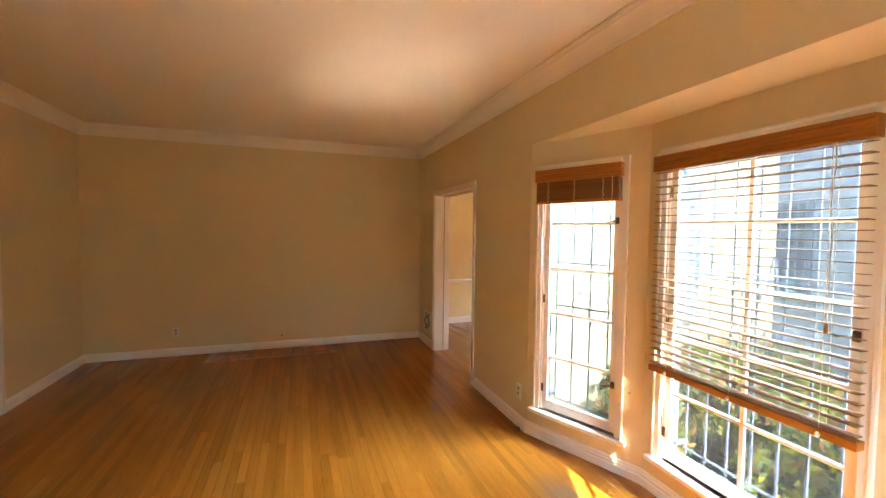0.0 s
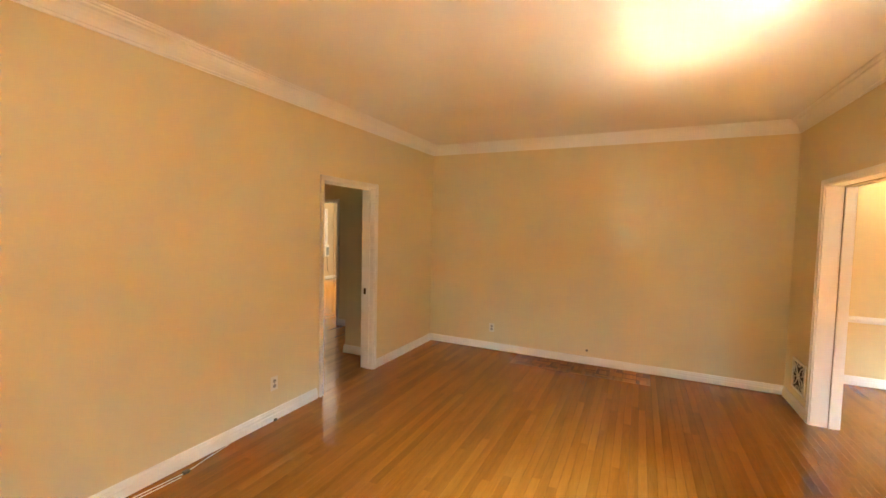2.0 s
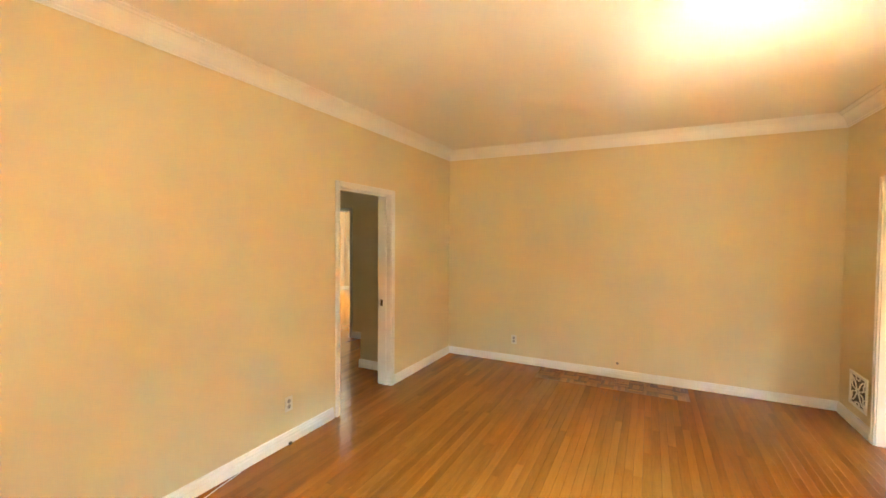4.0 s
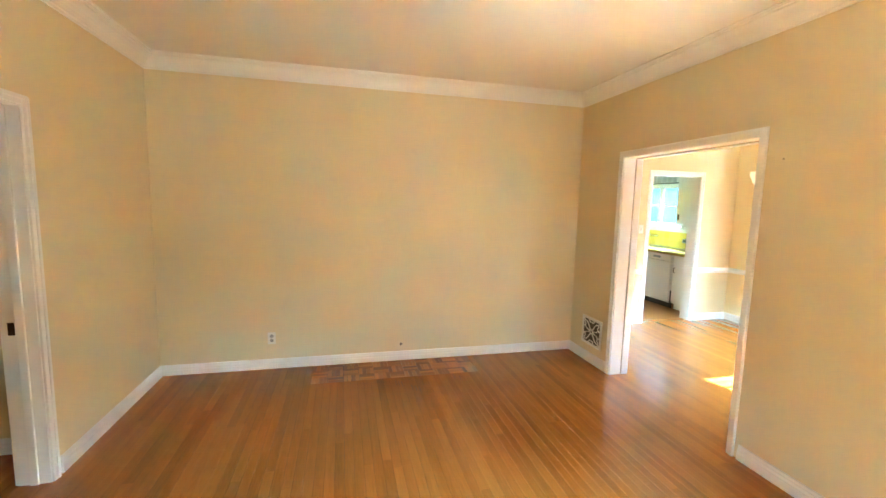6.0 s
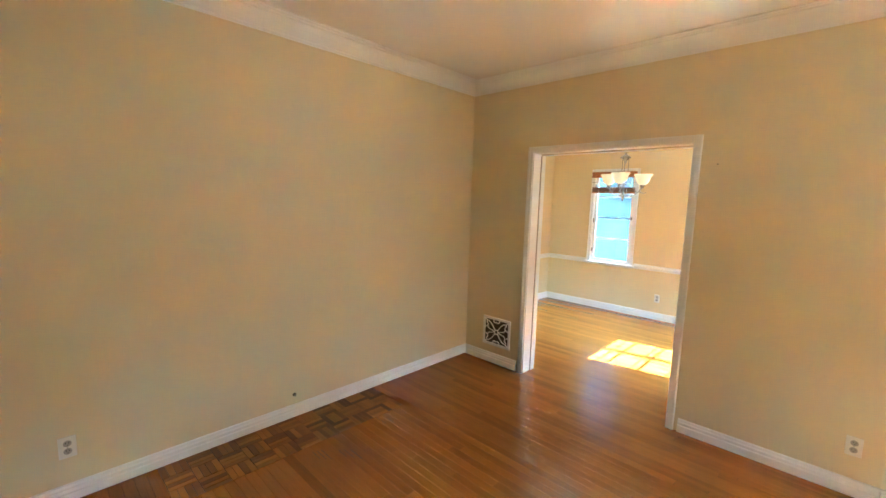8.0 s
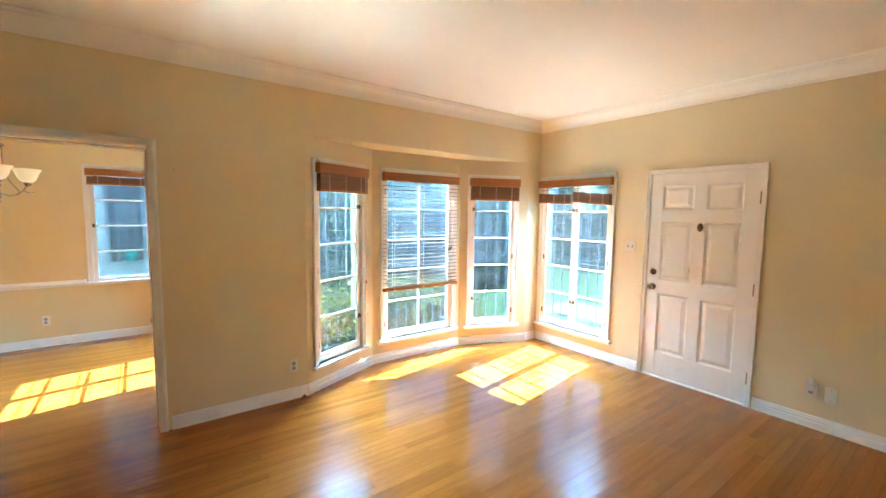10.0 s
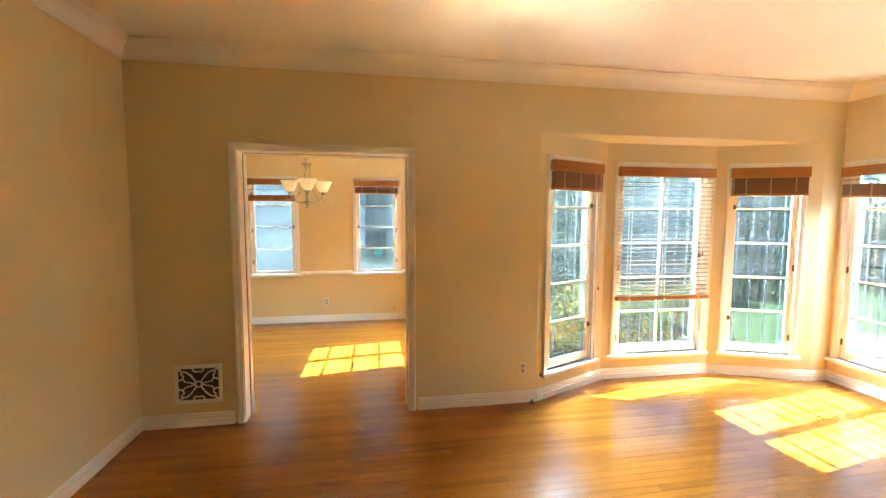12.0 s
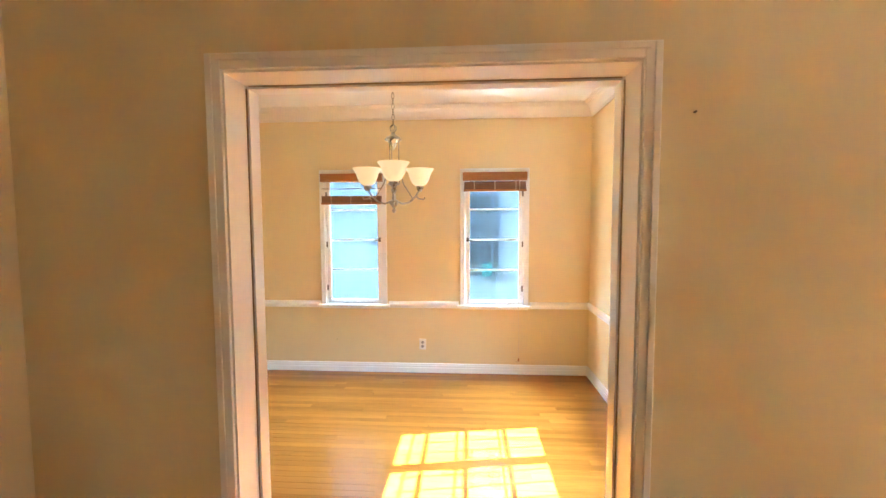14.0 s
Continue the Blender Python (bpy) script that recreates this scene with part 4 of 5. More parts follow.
part("deadbolt", lathe([(0.001, 0.0), (0.031, 0.0), (0.031, -0.008), (0.024, -0.014), (0.001, -0.015)], 24, (hx, 0, 1.075), axis="y"), AGED, leaf, "aged nickel deadbolt", True)
part("thumb_turn", box(hx - 0.005, hx + 0.005, -0.032, -0.013, 1.058, 1.092, 0.002), AGED, leaf)
bm = lathe([(0.001, 0.0), (0.030, 0.0), (0.030, -0.005), (0.024, -0.010), (0.001, -0.012)], 24, axis="y")
bm.transform(Matrix.Translation((mid + 0.012, 0, 1.535)) @ Matrix.Diagonal((0.85, 1, 1.3, 1)))
part("peephole_cover", bm, DARKMETAL, leaf, "dark oval peephole cover", True)
for z in (0.25, 1.02, 1.80):
    bm = box(d1 + 0.0, d1 + 0.012, -0.012, 0.0, z - 0.05, z + 0.05, 0.002)
    tube([(d1 + 0.006, -0.014, z - 0.052), (d1 + 0.006, -0.014, z + 0.052)], 0.006, 8, bm)
    part("hinge", bm, NICKEL, door, "metal butt hinge")
w = 0.03
for a, b in ((FD[0] - w, FD[0] + 0.01), (FD[1] - 0.01, FD[1] + w)):
    bm = box(a, b, -0.014, 0.0, 0, FD[3] + w, 0.003)
    box(a if a < FD[0] - 0.02 else b - 0.012, a + 0.012 if a < FD[0] - 0.02 else b, -0.020, -0.014, 0, FD[3] + w, 0.002, bm)
    part("casing", bm, TRIM, door)
bm = box(FD[0] + 0.01, FD[1] - 0.01, -0.014, 0.0, FD[3] - 0.01, FD[3] + w, 0.003)
box(FD[0], FD[1], -0.020, -0.014, FD[3] + w - 0.012, FD[3] + w, 0.002, bm)
part("head_casing", bm, TRIM, door)
for a, b in ((FD[0], FD[0] + 0.012), (FD[1] - 0.012, FD[1])):
    part("jamb", box(a, b, 0.001, THICK, 0, FD[3] - 0.012), TRIM, door)
part("head_jamb", box(FD[0], FD[1], 0.001, THICK, FD[3] - 0.012, FD[3]), TRIM, door)
part("threshold", box(FD[0] + 0.012, FD[1] - 0.012, -0.01, THICK + 0.03, -0.002, 0.012, 0.003), TRIM, door, "worn painted threshold")
structure("pavement_step", box(-0.75, 0.65, YS - THICK - 0.9, YS - THICK - 0.03, GROUND, -0.04), CONCRETE, "concrete front step below the door", "step")


# ---- wall plates and small fixtures ----
def plate(m, s, z, kind, label):
    """A small wall plate on a wall's room face: an outlet, a switch, or a blank."""
    name, category = {"outlet": ("wall_outlet", "outlet"), "switch": ("light_switch", "light switch"), "blank": ("blank_plate", "wall plate"), "double": ("light_switch", "light switch")}[kind]
    w = 0.058 if kind == "double" else 0.036
    ob = thing(name, label, category, m @ Matrix.Translation((s, 0, z)))
    part("cover", box(-w, w, -0.007, 0.0, -0.058, 0.058, 0.003), PLASTIC, ob)
    if kind == "outlet":
        for dz in (-0.021, 0.021):
            face = part("socket", lathe([(0.001, -0.006), (0.017, -0.006), (0.017, -0.0085), (0.001, -0.009)], 18, (0, 0, dz), axis="y"), SOCKET, ob, "grey socket face")
            for dx in (-0.006, 0.006):
                part("slot", box(dx - 0.0014, dx + 0.0014, -0.0098, -0.0088, dz - 0.001, dz + 0.008), BLACK, face)
            part("slot", lathe([(0.0006, -0.0088), (0.0026, -0.0088), (0.0026, -0.0098), (0.0006, -0.0098)], 10, (0, 0, dz - 0.008), axis="y"), BLACK, face)
    elif kind in ("switch", "double"):
        for dx in ((-0.024, 0.024) if kind == "double" else (0.0,)):
            bm = box(dx - 0.005, dx + 0.005, -0.018, -0.006, -0.004, 0.012, 0.002)
            part("toggle", bm, PLASTIC, ob)
            part("toggle_slot", box(dx - 0.008, dx + 0.008, -0.0076, -0.0068, -0.014, 0.014), BLACK, ob)
    for dz in ((0.0,) if kind == "outlet" else (-0.042, 0.042)):
        part("screw", lathe([(0.0006, -0.006), (0.0032, -0.006), (0.0028, -0.0082), (0.0006, -0.0084)], 8, (0, 0, dz), axis="y"), NICKEL, ob)
    return ob


plate(NORTH, -1.305 - XW, 0.302, "outlet", "white duplex outlet on the plain tan wall")
plate(WEST, 2.941 - YS, 0.312, "outlet", "white duplex outlet beside the hall doorway")
plate(EAST, YN - 2.824, 0.295, "outlet", "white duplex outlet beside the bay")
plate(SOUTH, XE + 0.926, 0.305, "outlet", "white duplex outlet beside the front door")
plate(SOUTH, XE + 1.042, 0.293, "blank", "white blank cover plate beside an outlet")
plate(SOUTH, XE - 0.60, 1.317, "double", "white double light switch between window and door")
plate(DEAST, DYN - 4.782, 0.306, "outlet", "white outlet between the dining windows")
plate(along(DXW, DYN, 1, 0), 3.313 - DXW, 1.321, "switch", "white light switch beside the kitchen doorway")

light = thing("plug_in_night_light", "small white night light plugged into the outlet", "night light", SOUTH @ Matrix.Translation((XE + 0.926, 0, 0.33)))
part("body", box(-0.022, 0.022, -0.045, -0.009, -0.03, 0.028, 0.006), PLASTIC, light, "", True)
part("shade", lathe([(0.012, 0.026), (0.02, 0.03), (0.021, 0.055), (0.014, 0.068), (0.001, 0.071)], 16, (0, -0.028, 0)), PLASTIC, light, "rounded white shade", True)

stub = thing("cable_stub", "small brass coaxial stub in the wall", "cable outlet", NORTH @ Matrix.Translation((-0.072 - XW, 0, 0.171)))
part("collar", lathe([(0.001, 0.0), (0.014, 0.0), (0.013, -0.004), (0.006, -0.006), (0.006, -0.002)], 16, axis="y"), DARKMETAL, stub)
part("connector", lathe([(0.001, -0.002), (0.005, -0.002), (0.005, -0.022), (0.001, -0.022)], 10, axis="y"), NICKEL, stub)
for m, s, z in ((DEAST, DYN - 5.71, 0.35), (EAST, YN - 3.64, 1.92), (DEAST, DYN - 3.79, 0.135)):
    solid("wall_hook", lathe([(0.001, 0.0), (0.0035, 0.0), (0.0025, -0.006), (0.0035, -0.009), (0.001, -0.011)], 10, axis="y"), DARKMETAL, "tiny dark screw stub in the wall", "hook", m @ Matrix.Translation((s, 0, z)))

# floor vent register with a scrolled grille
register = thing("wall_register", "white painted scrolled iron heating register low on the wall", "vent", EAST @ Matrix.Translation((YN - 5.373, 0, 0.325)))
hw, hh = 0.166, 0.147
# flat dark sheet in place of the duct's shaded depth
part("duct", box(-hw + 0.02, hw - 0.02, -0.0025, -0.001, -hh + 0.02, hh - 0.02), DUCT_SHADE, register, "dark metal sheet standing in for the shaded duct behind the grille")
bm = box(-hw, hw, -0.012, 0.0, hh - 0.026, hh, 0.003)
box(-hw, hw, -0.012, 0.0, -hh, -hh + 0.026, 0.003, bm)
box(-hw, -hw + 0.026, -0.0118, 0.0, -hh + 0.026, hh - 0.026, 0.003, bm)
box(hw - 0.026, hw, -0.0118, 0.0, -hh + 0.026, hh - 0.026, 0.003, bm)
part("frame", bm, TRIM, register)
y = -0.008
bm = tube([(0.022 * math.cos(a * math.tau / 16), y, 0.022 * math.sin(a * math.tau / 16)) for a in range(16)], 0.0055, 6, closed=True)
part("rosette", bm, TRIM, register)
for sx in (-1, 1):
    for sz in (-1, 1):
        pts = [(sx * 0.016, y, sz * 0.016), (sx * 0.035, y, sz * 0.045), (sx * 0.055, y, sz * 0.072), (sx * 0.085, y, sz * 0.096), (sx * 0.112, y, sz * 0.100), (sx * 0.120, y, sz * 0.083),
               (sx * 0.102, y, sz * 0.066), (sx * 0.108, y, sz * 0.045), (sx * 0.126, y, sz * 0.036), (sx * 0.142, y, sz * 0.034)]
        part("scroll", tube(pts, 0.0058, 6), TRIM, register)
        pts = [(sx * 0.036, y, sz * 0.122), (sx * 0.036, y, sz * 0.104), (sx * 0.02, y, sz * 0.094), (0, y, sz * 0.098)]
        part("scroll", tube(pts, 0.0058, 6), TRIM, register)
        part("scroll", tube([(sx * 0.112, y, sz * 0.1), (sx * 0.142, y, sz * 0.122)], 0.0058, 6), TRIM, register)
    part("scroll", tube([(sx * 0.022, y, 0.0), (sx * 0.05, y, 0.012), (sx * 0.092, y, 0.02), (sx * 0.108, y, 0.045)], 0.005, 6), TRIM, register)
    part("scroll", tube([(sx * 0.022, y, 0.0), (sx * 0.05, y, -0.012), (sx * 0.092, y, -0.02), (sx * 0.108, y, -0.045)], 0.005, 6), TRIM, register)

stop = thing("door_stop", "small dark metal stop at the foot of the wall", "door stop", EAST @ Matrix.Translation((YN - 2.745, -0.02, 0)))
part("foot", lathe([(0.001, 0), (0.016, 0), (0.014, 0.012), (0.006, 0.02), (0.006, 0.03), (0.001, 0.032)], 14, (0, -0.02, 0)), DARKMETAL, stop, "", True)
part("arm", tube([(-0.01, -0.02, 0.02), (-0.025, -0.035, 0.018), (-0.034, -0.05, 0.012)], 0.006, 8), DARKMETAL, stop)

# loose cable along the west baseboard
cable = thing("loose_cable", "thin white cable with a connector lying along the baseboard", "cable", Matrix.Translation((XW + 0.03, 0, 0)))
ys = [1.35, 1.6, 1.82, 2.0, 2.15, 2.3, 2.42, 2.5]
xs = [0.10, 0.055, 0.035, 0.05, 0.062, 0.03, 0.012, 0.0]
part("lead", tube([(x, y, 0.004) for x, y in zip(xs, ys)], 0.0032, 6), PLASTIC, cable)
part("lead", tube([(x + 0.018 + 0.008 * math.sin(4 * y), y - 0.05, 0.004) for x, y in zip(xs[:5], ys[:5])], 0.0028, 6), PLASTIC, cable)
part("connector", box(0.048, 0.078, 2.125, 2.165, 0.0, 0.016, 0.003), DARKMETAL, cable, "brown connector block")
part("clip", box(-0.008, 0.006, 2.92, 2.945, 0.0, 0.022, 0.003), DARKMETAL, cable)

# ---- chandelier ----
ch = thing("chandelier", "lit brushed nickel chandelier with three frosted glass bowls", "chandelier", Matrix.Translation((3.295, 4.786, 0)))
part("canopy", lathe([(0.001, TOP), (0.065, TOP), (0.06, TOP - 0.018), (0.02, TOP - 0.03), (0.006, TOP - 0.04), (0.001, TOP - 0.04)], 24), NICKEL, ch, "", True)
z = TOP - 0.035
n = 0
while z > 2.235:
    turn = n % 2
    ring = [(0.0085 * math.cos(a * math.tau / 12) * (1 - turn), 0.0085 * math.cos(a * math.tau / 12) * turn, z - 0.02 + 0.02 * math.sin(a * math.tau / 12)) for a in range(12)]
    part("chain_link", tube(ring, 0.0022, 5, closed=True), NICKEL, ch)
    z -= 0.034
    n += 1
part("ring", tube([(0, 0.02 * math.cos(a * math.tau / 16), 2.215 + 0.024 * math.sin(a * math.tau / 16)) for a in range(16)], 0.003, 6, closed=True), NICKEL, ch)
part("crown_cap", lathe([(0.001, 2.19), (0.012, 2.188), (0.016, 2.175), (0.034, 2.165), (0.054, 2.15), (0.056, 2.14), (0.04, 2.135), (0.022, 2.115), (0.012, 2.09), (0.004, 2.075), (0.001, 2.07)], 24), NICKEL, ch, "", True)
for k in range(3):
    a = k * math.tau / 3 + 0.5
    part("rod", tube([(0.036 * math.cos(a), 0.036 * math.sin(a), 2.14), (0.036 * math.cos(a), 0.036 * math.sin(a), 1.86)], 0.0035, 6), NICKEL, ch)
part("column", lathe([(0.001, 1.665), (0.008, 1.67), (0.014, 1.683), (0.008, 1.70), (0.02, 1.715), (0.034, 1.735), (0.034, 1.745), (0.014, 1.755), (0.01, 1.79), (0.018, 1.815), (0.01, 1.84), (0.04, 1.855), (0.04, 1.862), (0.001, 1.866)], 24),
     NICKEL, ch, "", True)
for k in range(3):
    a = math.pi + 0.18 + k * math.tau / 3
    c, s = math.cos(a), math.sin(a)
    arm = [(0.03, 1.74), (0.07, 1.728), (0.12, 1.74), (0.165, 1.775), (0.195, 1.815), (0.205, 1.835)]
    part("arm", tube([(r * c, r * s, z) for r, z in arm], 0.0065, 8), NICKEL, ch, "", True)
    up = [(0.15, 1.76), (0.12, 1.80), (0.075, 1.86), (0.05, 1.93), (0.04, 2.0)]
    part("arm", tube([(r * c, r * s, z) for r, z in up], 0.004, 6), NICKEL, ch, "", True)
    curl = [(0.17, 1.785), (0.20, 1.765), (0.235, 1.762), (0.245, 1.775)]
    part("curl", tube([(r * c, r * s, z) for r, z in curl], 0.0055, 6), NICKEL, ch, "", True)
    part("socket_cup", lathe([(0.001, 1.815), (0.012, 1.815), (0.024, 1.835), (0.028, 1.852), (0.001, 1.855)], 18, (0.205 * c, 0.205 * s, 0)), NICKEL, ch, "", True)
    bowl = part("shade", lathe([(0.026, 1.855), (0.048, 1.868), (0.066, 1.9), (0.078, 1.94), (0.098, 1.968), (0.094, 1.969), (0.073, 1.941), (0.06, 1.9), (0.044, 1.873), (0.024, 1.861)], 28, (0.205 * c, 0.205 * s, 0)), SHADE, ch, "glowing frosted glass bowl", True)
    part("bulb", lathe([(0.001, 1.862), (0.012, 1.864), (0.014, 1.885), (0.028, 1.915), (0.026, 1.935), (0.012, 1.95), (0.001, 1.953)], 16, (0.205 * c, 0.205 * s, 0)), BULB, ch, "lit lamp bulb", True)

# ---- hall and back room ----
def slab(name, x0, x1, y0, y1, z0, z1, material, label, category="wall"):
    return structure(name, box(x0, x1, y0, y1, z0, z1), material, label, category)


slab("wall_hall_block", -2.93, XW - 0.152, 4.70, 5.93, GROUND, TOP + 0.1, WALL, "tan painted wall of the hall closet")
structure("wall_hall_north", wall_mesh(3.07, 0.12, GROUND, TOP + 0.1, [(1.1, 2.0, -0.3, 2.03)]), WALL, "tan painted hall wall with a doorway", "wall", along(-6.0, 5.81, 1, 0))
casing(along(-6.0, 5.81, 1, 0), 1.1, 2.0, 2.03, 0.05, "door_5", "cream painted door frame to the back room", 0.12)
slab("wall_hall_west", -6.12, -6.0, 2.0, 5.93, GROUND, TOP + 0.1, WALL, "tan painted hall wall")
slab("wall_hall_south", -6.0, XW - 0.152, 1.88, 2.0, GROUND, TOP + 0.1, WALL, "tan painted hall wall")
slab("ceiling_hall", -6.12, XW - 0.152, 1.88, 5.93, TOP, TOP + 0.1, CEILING, "cream hall ceiling", "ceiling")
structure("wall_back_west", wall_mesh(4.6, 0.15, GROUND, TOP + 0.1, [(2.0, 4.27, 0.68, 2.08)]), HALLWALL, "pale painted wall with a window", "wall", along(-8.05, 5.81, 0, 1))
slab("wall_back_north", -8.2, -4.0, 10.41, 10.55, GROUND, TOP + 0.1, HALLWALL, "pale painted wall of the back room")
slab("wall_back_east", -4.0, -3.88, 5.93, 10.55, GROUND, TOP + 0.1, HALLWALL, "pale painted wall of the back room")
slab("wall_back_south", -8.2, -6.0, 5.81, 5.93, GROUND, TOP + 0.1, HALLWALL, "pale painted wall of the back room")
slab("ceiling_back", -8.2, -3.88, 5.932, 10.55, TOP, TOP + 0.1, CEILING, "cream ceiling of the back room", "ceiling")
for m, a, b in ((along(-2.93, 4.70, 1, 0), -0.018, 0.53), (along(-2.93, 5.81, 0, -1), 0, 1.11), (along(-6.0, 5.81, 1, 0), 2.04, 3.07), (along(-8.05, 5.93, 0, 1), 0, 4.48), (along(-8.05, 10.41, 1, 0), 0, 4.05)):
    structure("baseboard", molding(BASE, a, b), TRIM, "white painted baseboard", "baseboard", m)
BW = along(-8.05, 5.81, 0, 1)
# extra unseen width added to this window to let daylight into the back room
casement_window("window_8", "white window of the back room", BW, (2.0, 4.27, 1.05, 2.08), 0.15, 3, 3, 1, 1, False, 0.05)
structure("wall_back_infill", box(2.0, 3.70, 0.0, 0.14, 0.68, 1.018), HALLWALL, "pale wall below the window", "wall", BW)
ac = thing("window_air_conditioner", "white air conditioner built in below the back window", "air conditioner", BW @ Matrix.Translation((3.99, 0, 0.70)))
part("body", box(-0.27, 0.27, -0.14, 0.22, 0.0, 0.32, 0.012), APPLIANCE, ac)
for k in range(7):
    part("louvre", box(-0.25, 0.12, -0.148, -0.139, 0.05 + k * 0.034, 0.066 + k * 0.034, 0.003), PLASTIC, ac)
part("control_panel", box(0.14, 0.25, -0.146, -0.139, 0.04, 0.28, 0.003), BLUEGREY, ac, "grey control panel")
part("power_cord", tube([(0.2, -0.12, 0.02), (0.22, -0.1, -0.15), (0.30, -0.05, -0.4), (0.38, -0.03, -0.5)], 0.006, 6), BLACK, ac, "dark power cord")

# ---- kitchen ----
KX = 5.07
structure("floor_kitchen", box(DXW - 0.1, KX + 0.1, DYN + 0.102, 9.7, -0.12, -0.001), PARQUET, "dark brown kitchen floor", "floor")
structure("wall_kitchen_east", wall_mesh(3.06, THICK, GROUND, TOP + 0.1, [(0.86, 1.93, 1.30, 2.03)], start=0.0), TRIM, "white painted kitchen wall with a window", "wall", along(KX, 9.6, 0, -1))
slab("wall_kitchen_north", DXW - 0.1, KX + 0.16, 9.6, 9.75, GROUND, TOP + 0.1, TRIM, "white painted kitchen wall")
slab("wall_kitchen_west", DXW - 0.1, DXW, DYN + 0.142, 9.6, GROUND, TOP + 0.1, TRIM, "white painted kitchen wall")
slab("ceiling_kitchen", DXW - 0.1, KX + 0.16, DYN + 0.142, 9.75, 2.5, 2.62, TRIM, "white kitchen ceiling", "ceiling")
KE = along(KX, 9.6, 0, -1)
casement_window("window_9", "white kitchen window above the sink", KE, (0.86, 1.93, 1.30, 2.03), THICK, 2, 2, 1, 1, False, 0.05)
rod = thing("curtain_rod", "dark curtain rod with a pale grey valance above the kitchen window", "curtain rod", KE)
part("pole", tube([(0.7, -0.06, 2.06), (2.1, -0.06, 2.06)], 0.011, 10), BLACK, rod)
bm = bmesh.new()
row0, row1 = [], []
for k in range(61):
    s = 0.74 + k * 1.32 / 60
    y = -0.04 + 0.012 * math.sin(k * 1.1)
    row0.append(bm.verts.new((s, y, 2.075)))
    row1.append(bm.verts.new((s, y * 0.9, 2.36)))
for k in range(60):
    bm.faces.new((row0[k], row0[k + 1], row1[k + 1], row1[k]))
bmesh.ops.solidify(bm, geom=bm.faces[:], thickness=0.003)
part("valance", bm, FABRIC, rod, "pleated pale grey fabric valance", True)
FRONT = 4.47


def base_cabinet(y0, y1, label, doors, louvred=False):
    cab = thing("base_cabinet", label, "cabinet", Matrix.Translation((0, 0, 0)), group="kitchen cabinets")
    bm = box(FRONT + 0.02, KX - 0.004, y0 + 0.001, y1 - 0.001, 0.10, 0.875)
    box(FRONT + 0.08, KX - 0.004, y0 + 0.001, y1 - 0.001, 0.0, 0.10, 0, bm)
    part("body", bm, TRIM, cab)
    w = (y1 - y0) / doors
    for k in range(doors):
        a, b = y0 + k * w + 0.012, y0 + (k + 1) * w - 0.012
        d = part("door", box(FRONT, FRONT + 0.019, a, b, 0.13, 0.70, 0.003), TRIM, cab)
        if louvred:
            for j in range(12):
                part("louvre", box(FRONT - 0.008, FRONT, a + 0.05, b - 0.05, 0.18 + j * 0.04, 0.198 + j * 0.04, 0.003), TRIM, d)
        part("handle", tube([(FRONT, b - 0.04, 0.60), (FRONT - 0.03, b - 0.04, 0.605), (FRONT - 0.03, b - 0.04, 0.675), (FRONT, b - 0.04, 0.68)], 0.005, 6), DARKMETAL, d, "dark metal pull")
        part("drawer_front", box(FRONT, FRONT + 0.019, a, b, 0.72, 0.855, 0.003), TRIM, cab)
    return cab


base_cabinet(6.69, 7.15, "white painted base cabinet with door and drawer", 1)
base_cabinet(7.80, 8.60, "white painted base cabinet with louvred doors", 2, True)
base_cabinet(8.60, 9.59, "white painted base cabinet with doors", 2)
dish = thing("dishwasher", "white front loading dishwasher under the counter", "dishwasher", Matrix())
part("body", box(FRONT + 0.025, KX - 0.01, 7.175, 7.785, 0.09, 0.872), APPLIANCE, dish)
part("door", box(FRONT - 0.018, FRONT + 0.024, 7.18, 7.78, 0.13, 0.76, 0.008), APPLIANCE, dish, "", True)
panel = part("control_panel", box(FRONT - 0.02, FRONT + 0.024, 7.18, 7.78, 0.765, 0.868, 0.006), APPLIANCE, dish, "", True)
part("display", box(FRONT - 0.0215, FRONT - 0.0195, 7.40, 7.56, 0.80, 0.835), BLUEGREY, panel, "grey control strip")
part("kick_plate", box(FRONT + 0.06, FRONT + 0.07, 7.18, 7.78, 0.0, 0.12), BLACK, dish, "black kick plate")
part("side_gap", box(FRONT + 0.01, FRONT + 0.02, 7.152, 7.175, 0.02, 0.3), BLACK, dish)
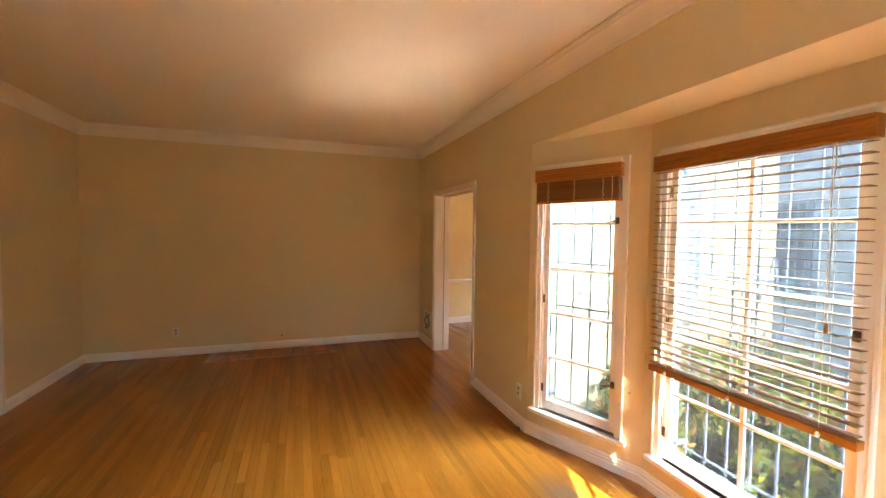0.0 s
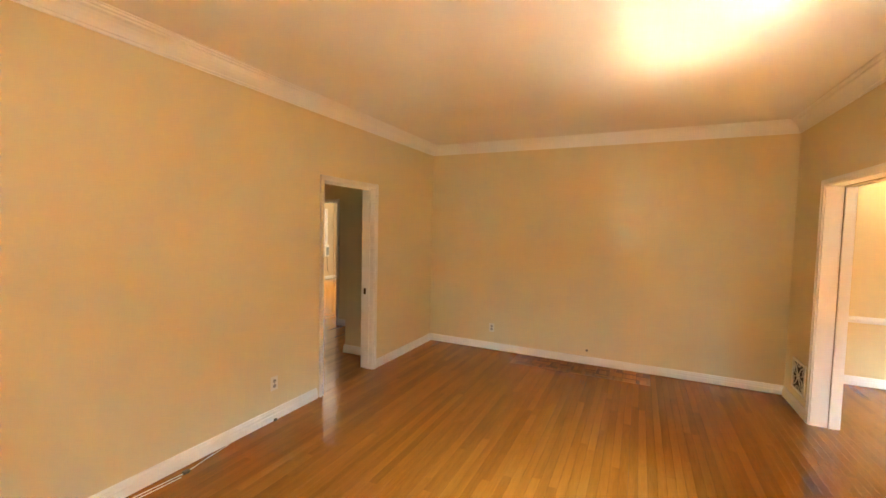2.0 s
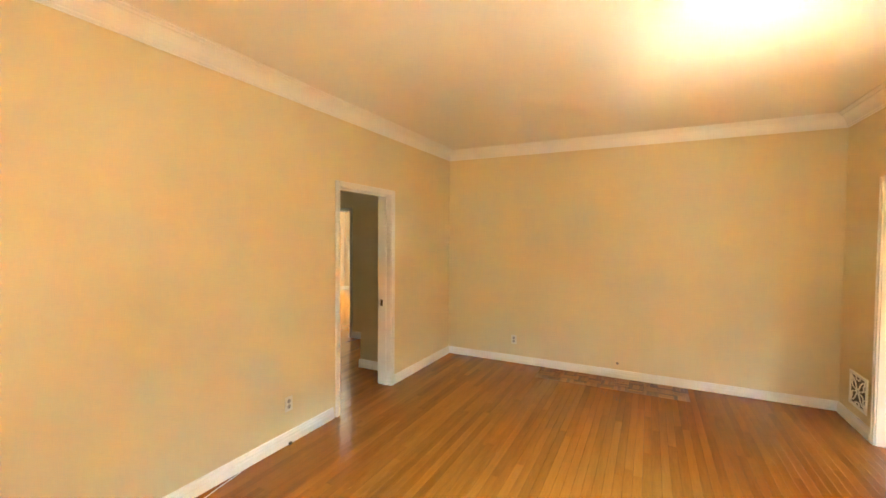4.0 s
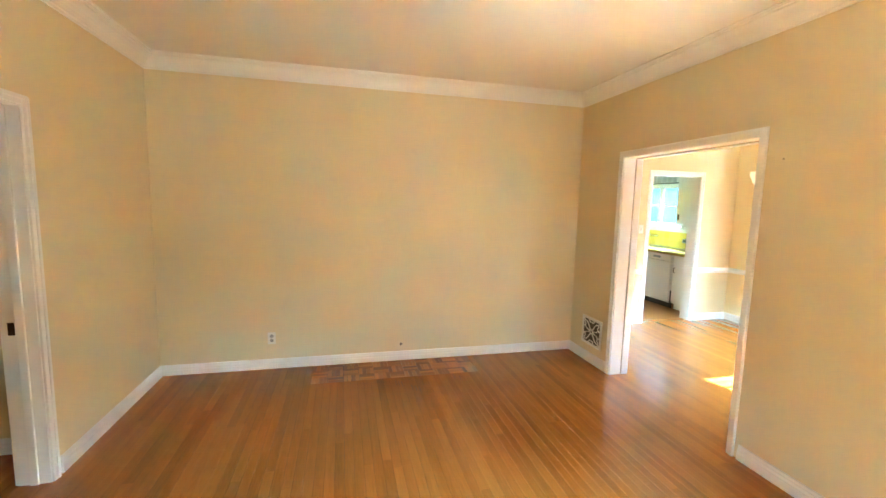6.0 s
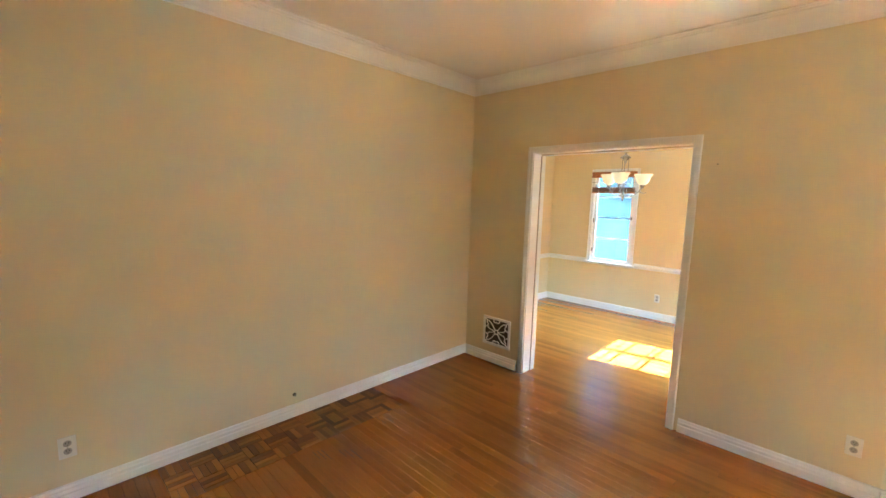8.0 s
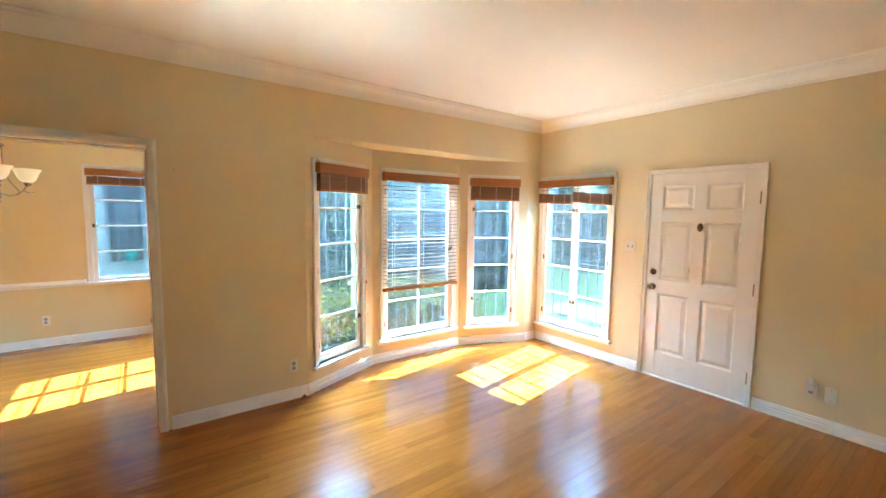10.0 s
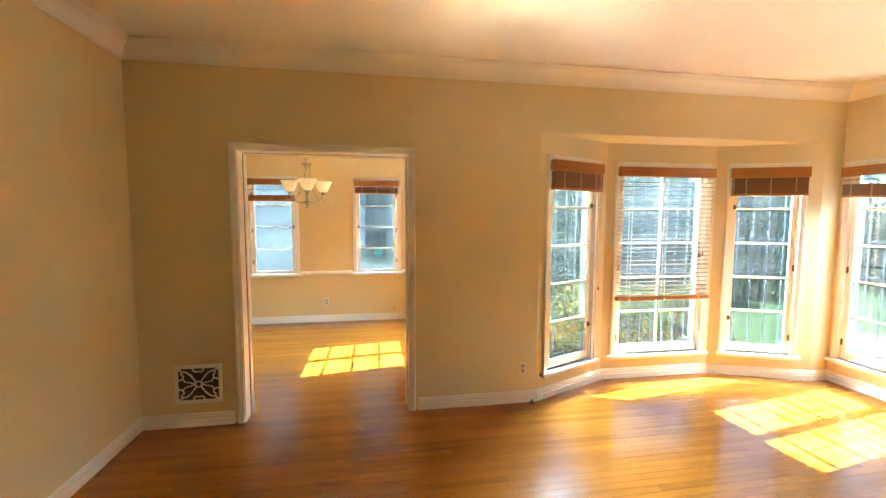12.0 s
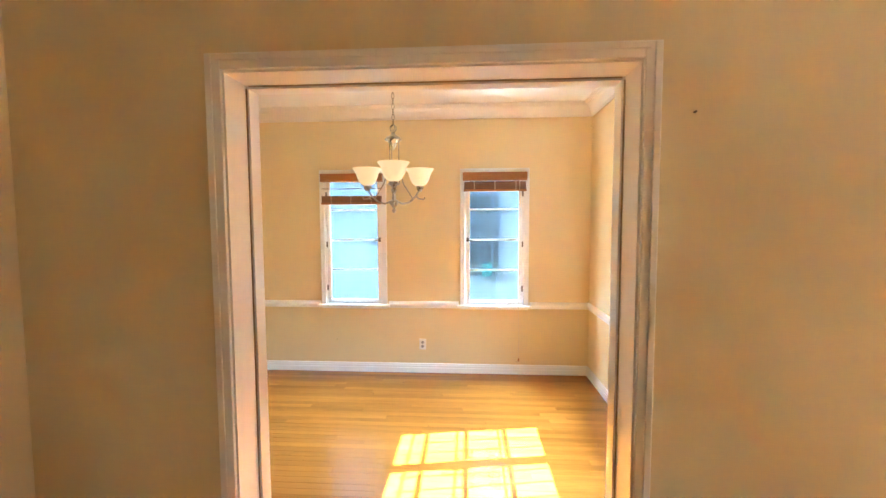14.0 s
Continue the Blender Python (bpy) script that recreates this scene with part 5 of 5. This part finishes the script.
structure("countertop", box(FRONT - 0.025, KX - 0.003, 6.69, 9.59, 0.877, 0.915, 0.008), TILE, "yellow tiled kitchen counter", "countertop")
splash = structure("backsplash", box(KX - 0.008, KX - 0.002, 6.69, 9.59, 0.916, 1.20), GROUT, "yellow tiled backsplash", "backsplash")
for i in range(26):
    for j in range(2):
        y = 6.70 + i * 0.1105
        part("tile", box(KX - 0.014, KX - 0.008, y, y + 0.108, 0.925 + j * 0.137, 1.06 + j * 0.137), TILE, splash)
fau = thing("wall_faucet", "chrome wall mounted kitchen faucet", "faucet", Matrix.Translation((KX - 0.014, 8.28, 1.10)))
bm = tube([(0, -0.1, 0), (-0.03, -0.1, 0)], 0.022, 12)
tube([(0, 0.1, 0), (-0.03, 0.1, 0)], 0.022, 12, bm)
tube([(-0.035, -0.13, 0), (-0.035, 0.13, 0)], 0.014, 10, bm)
part("body", bm, CHROME, fau, "", True)
part("spout", tube([(-0.035, 0, 0), (-0.08, 0, 0.02), (-0.16, 0, 0.015), (-0.2, 0, -0.01), (-0.205, 0, -0.03)], 0.011, 10), CHROME, fau, "", True)
for dy in (-0.13, 0.13):
    part("handle", tube([(-0.035, dy, 0), (-0.06, dy * 1.25, 0.01)], [0.014, 0.007], 8), CHROME, fau, "", True)
outl = thing("wall_outlet", "grey outlet in the yellow backsplash", "outlet", along(KX - 0.014, 7.55, 0, -1) @ Matrix.Translation((0, 0, 1.06)))
part("cover", box(-0.058, 0.058, -0.006, 0.0, -0.036, 0.036, 0.003), BLUEGREY, outl)
part("socket", box(-0.035, 0.035, -0.008, -0.006, -0.015, 0.015, 0.001), BLACK, outl)
upper = thing("wall_cabinet", "white painted kitchen wall cabinet", "cabinet", Matrix())
part("body", box(KX - 0.30, KX - 0.004, 6.69, 7.48, 1.36, 2.499), TRIM, upper)
updoor = part("door", box(KX - 0.32, KX - 0.301, 6.70, 7.47, 1.37, 2.45, 0.004), TRIM, upper)
part("handle", box(KX - 0.345, KX - 0.32, 7.40, 7.42, 1.42, 1.52, 0.004), DARKMETAL, updoor, "dark metal pull")
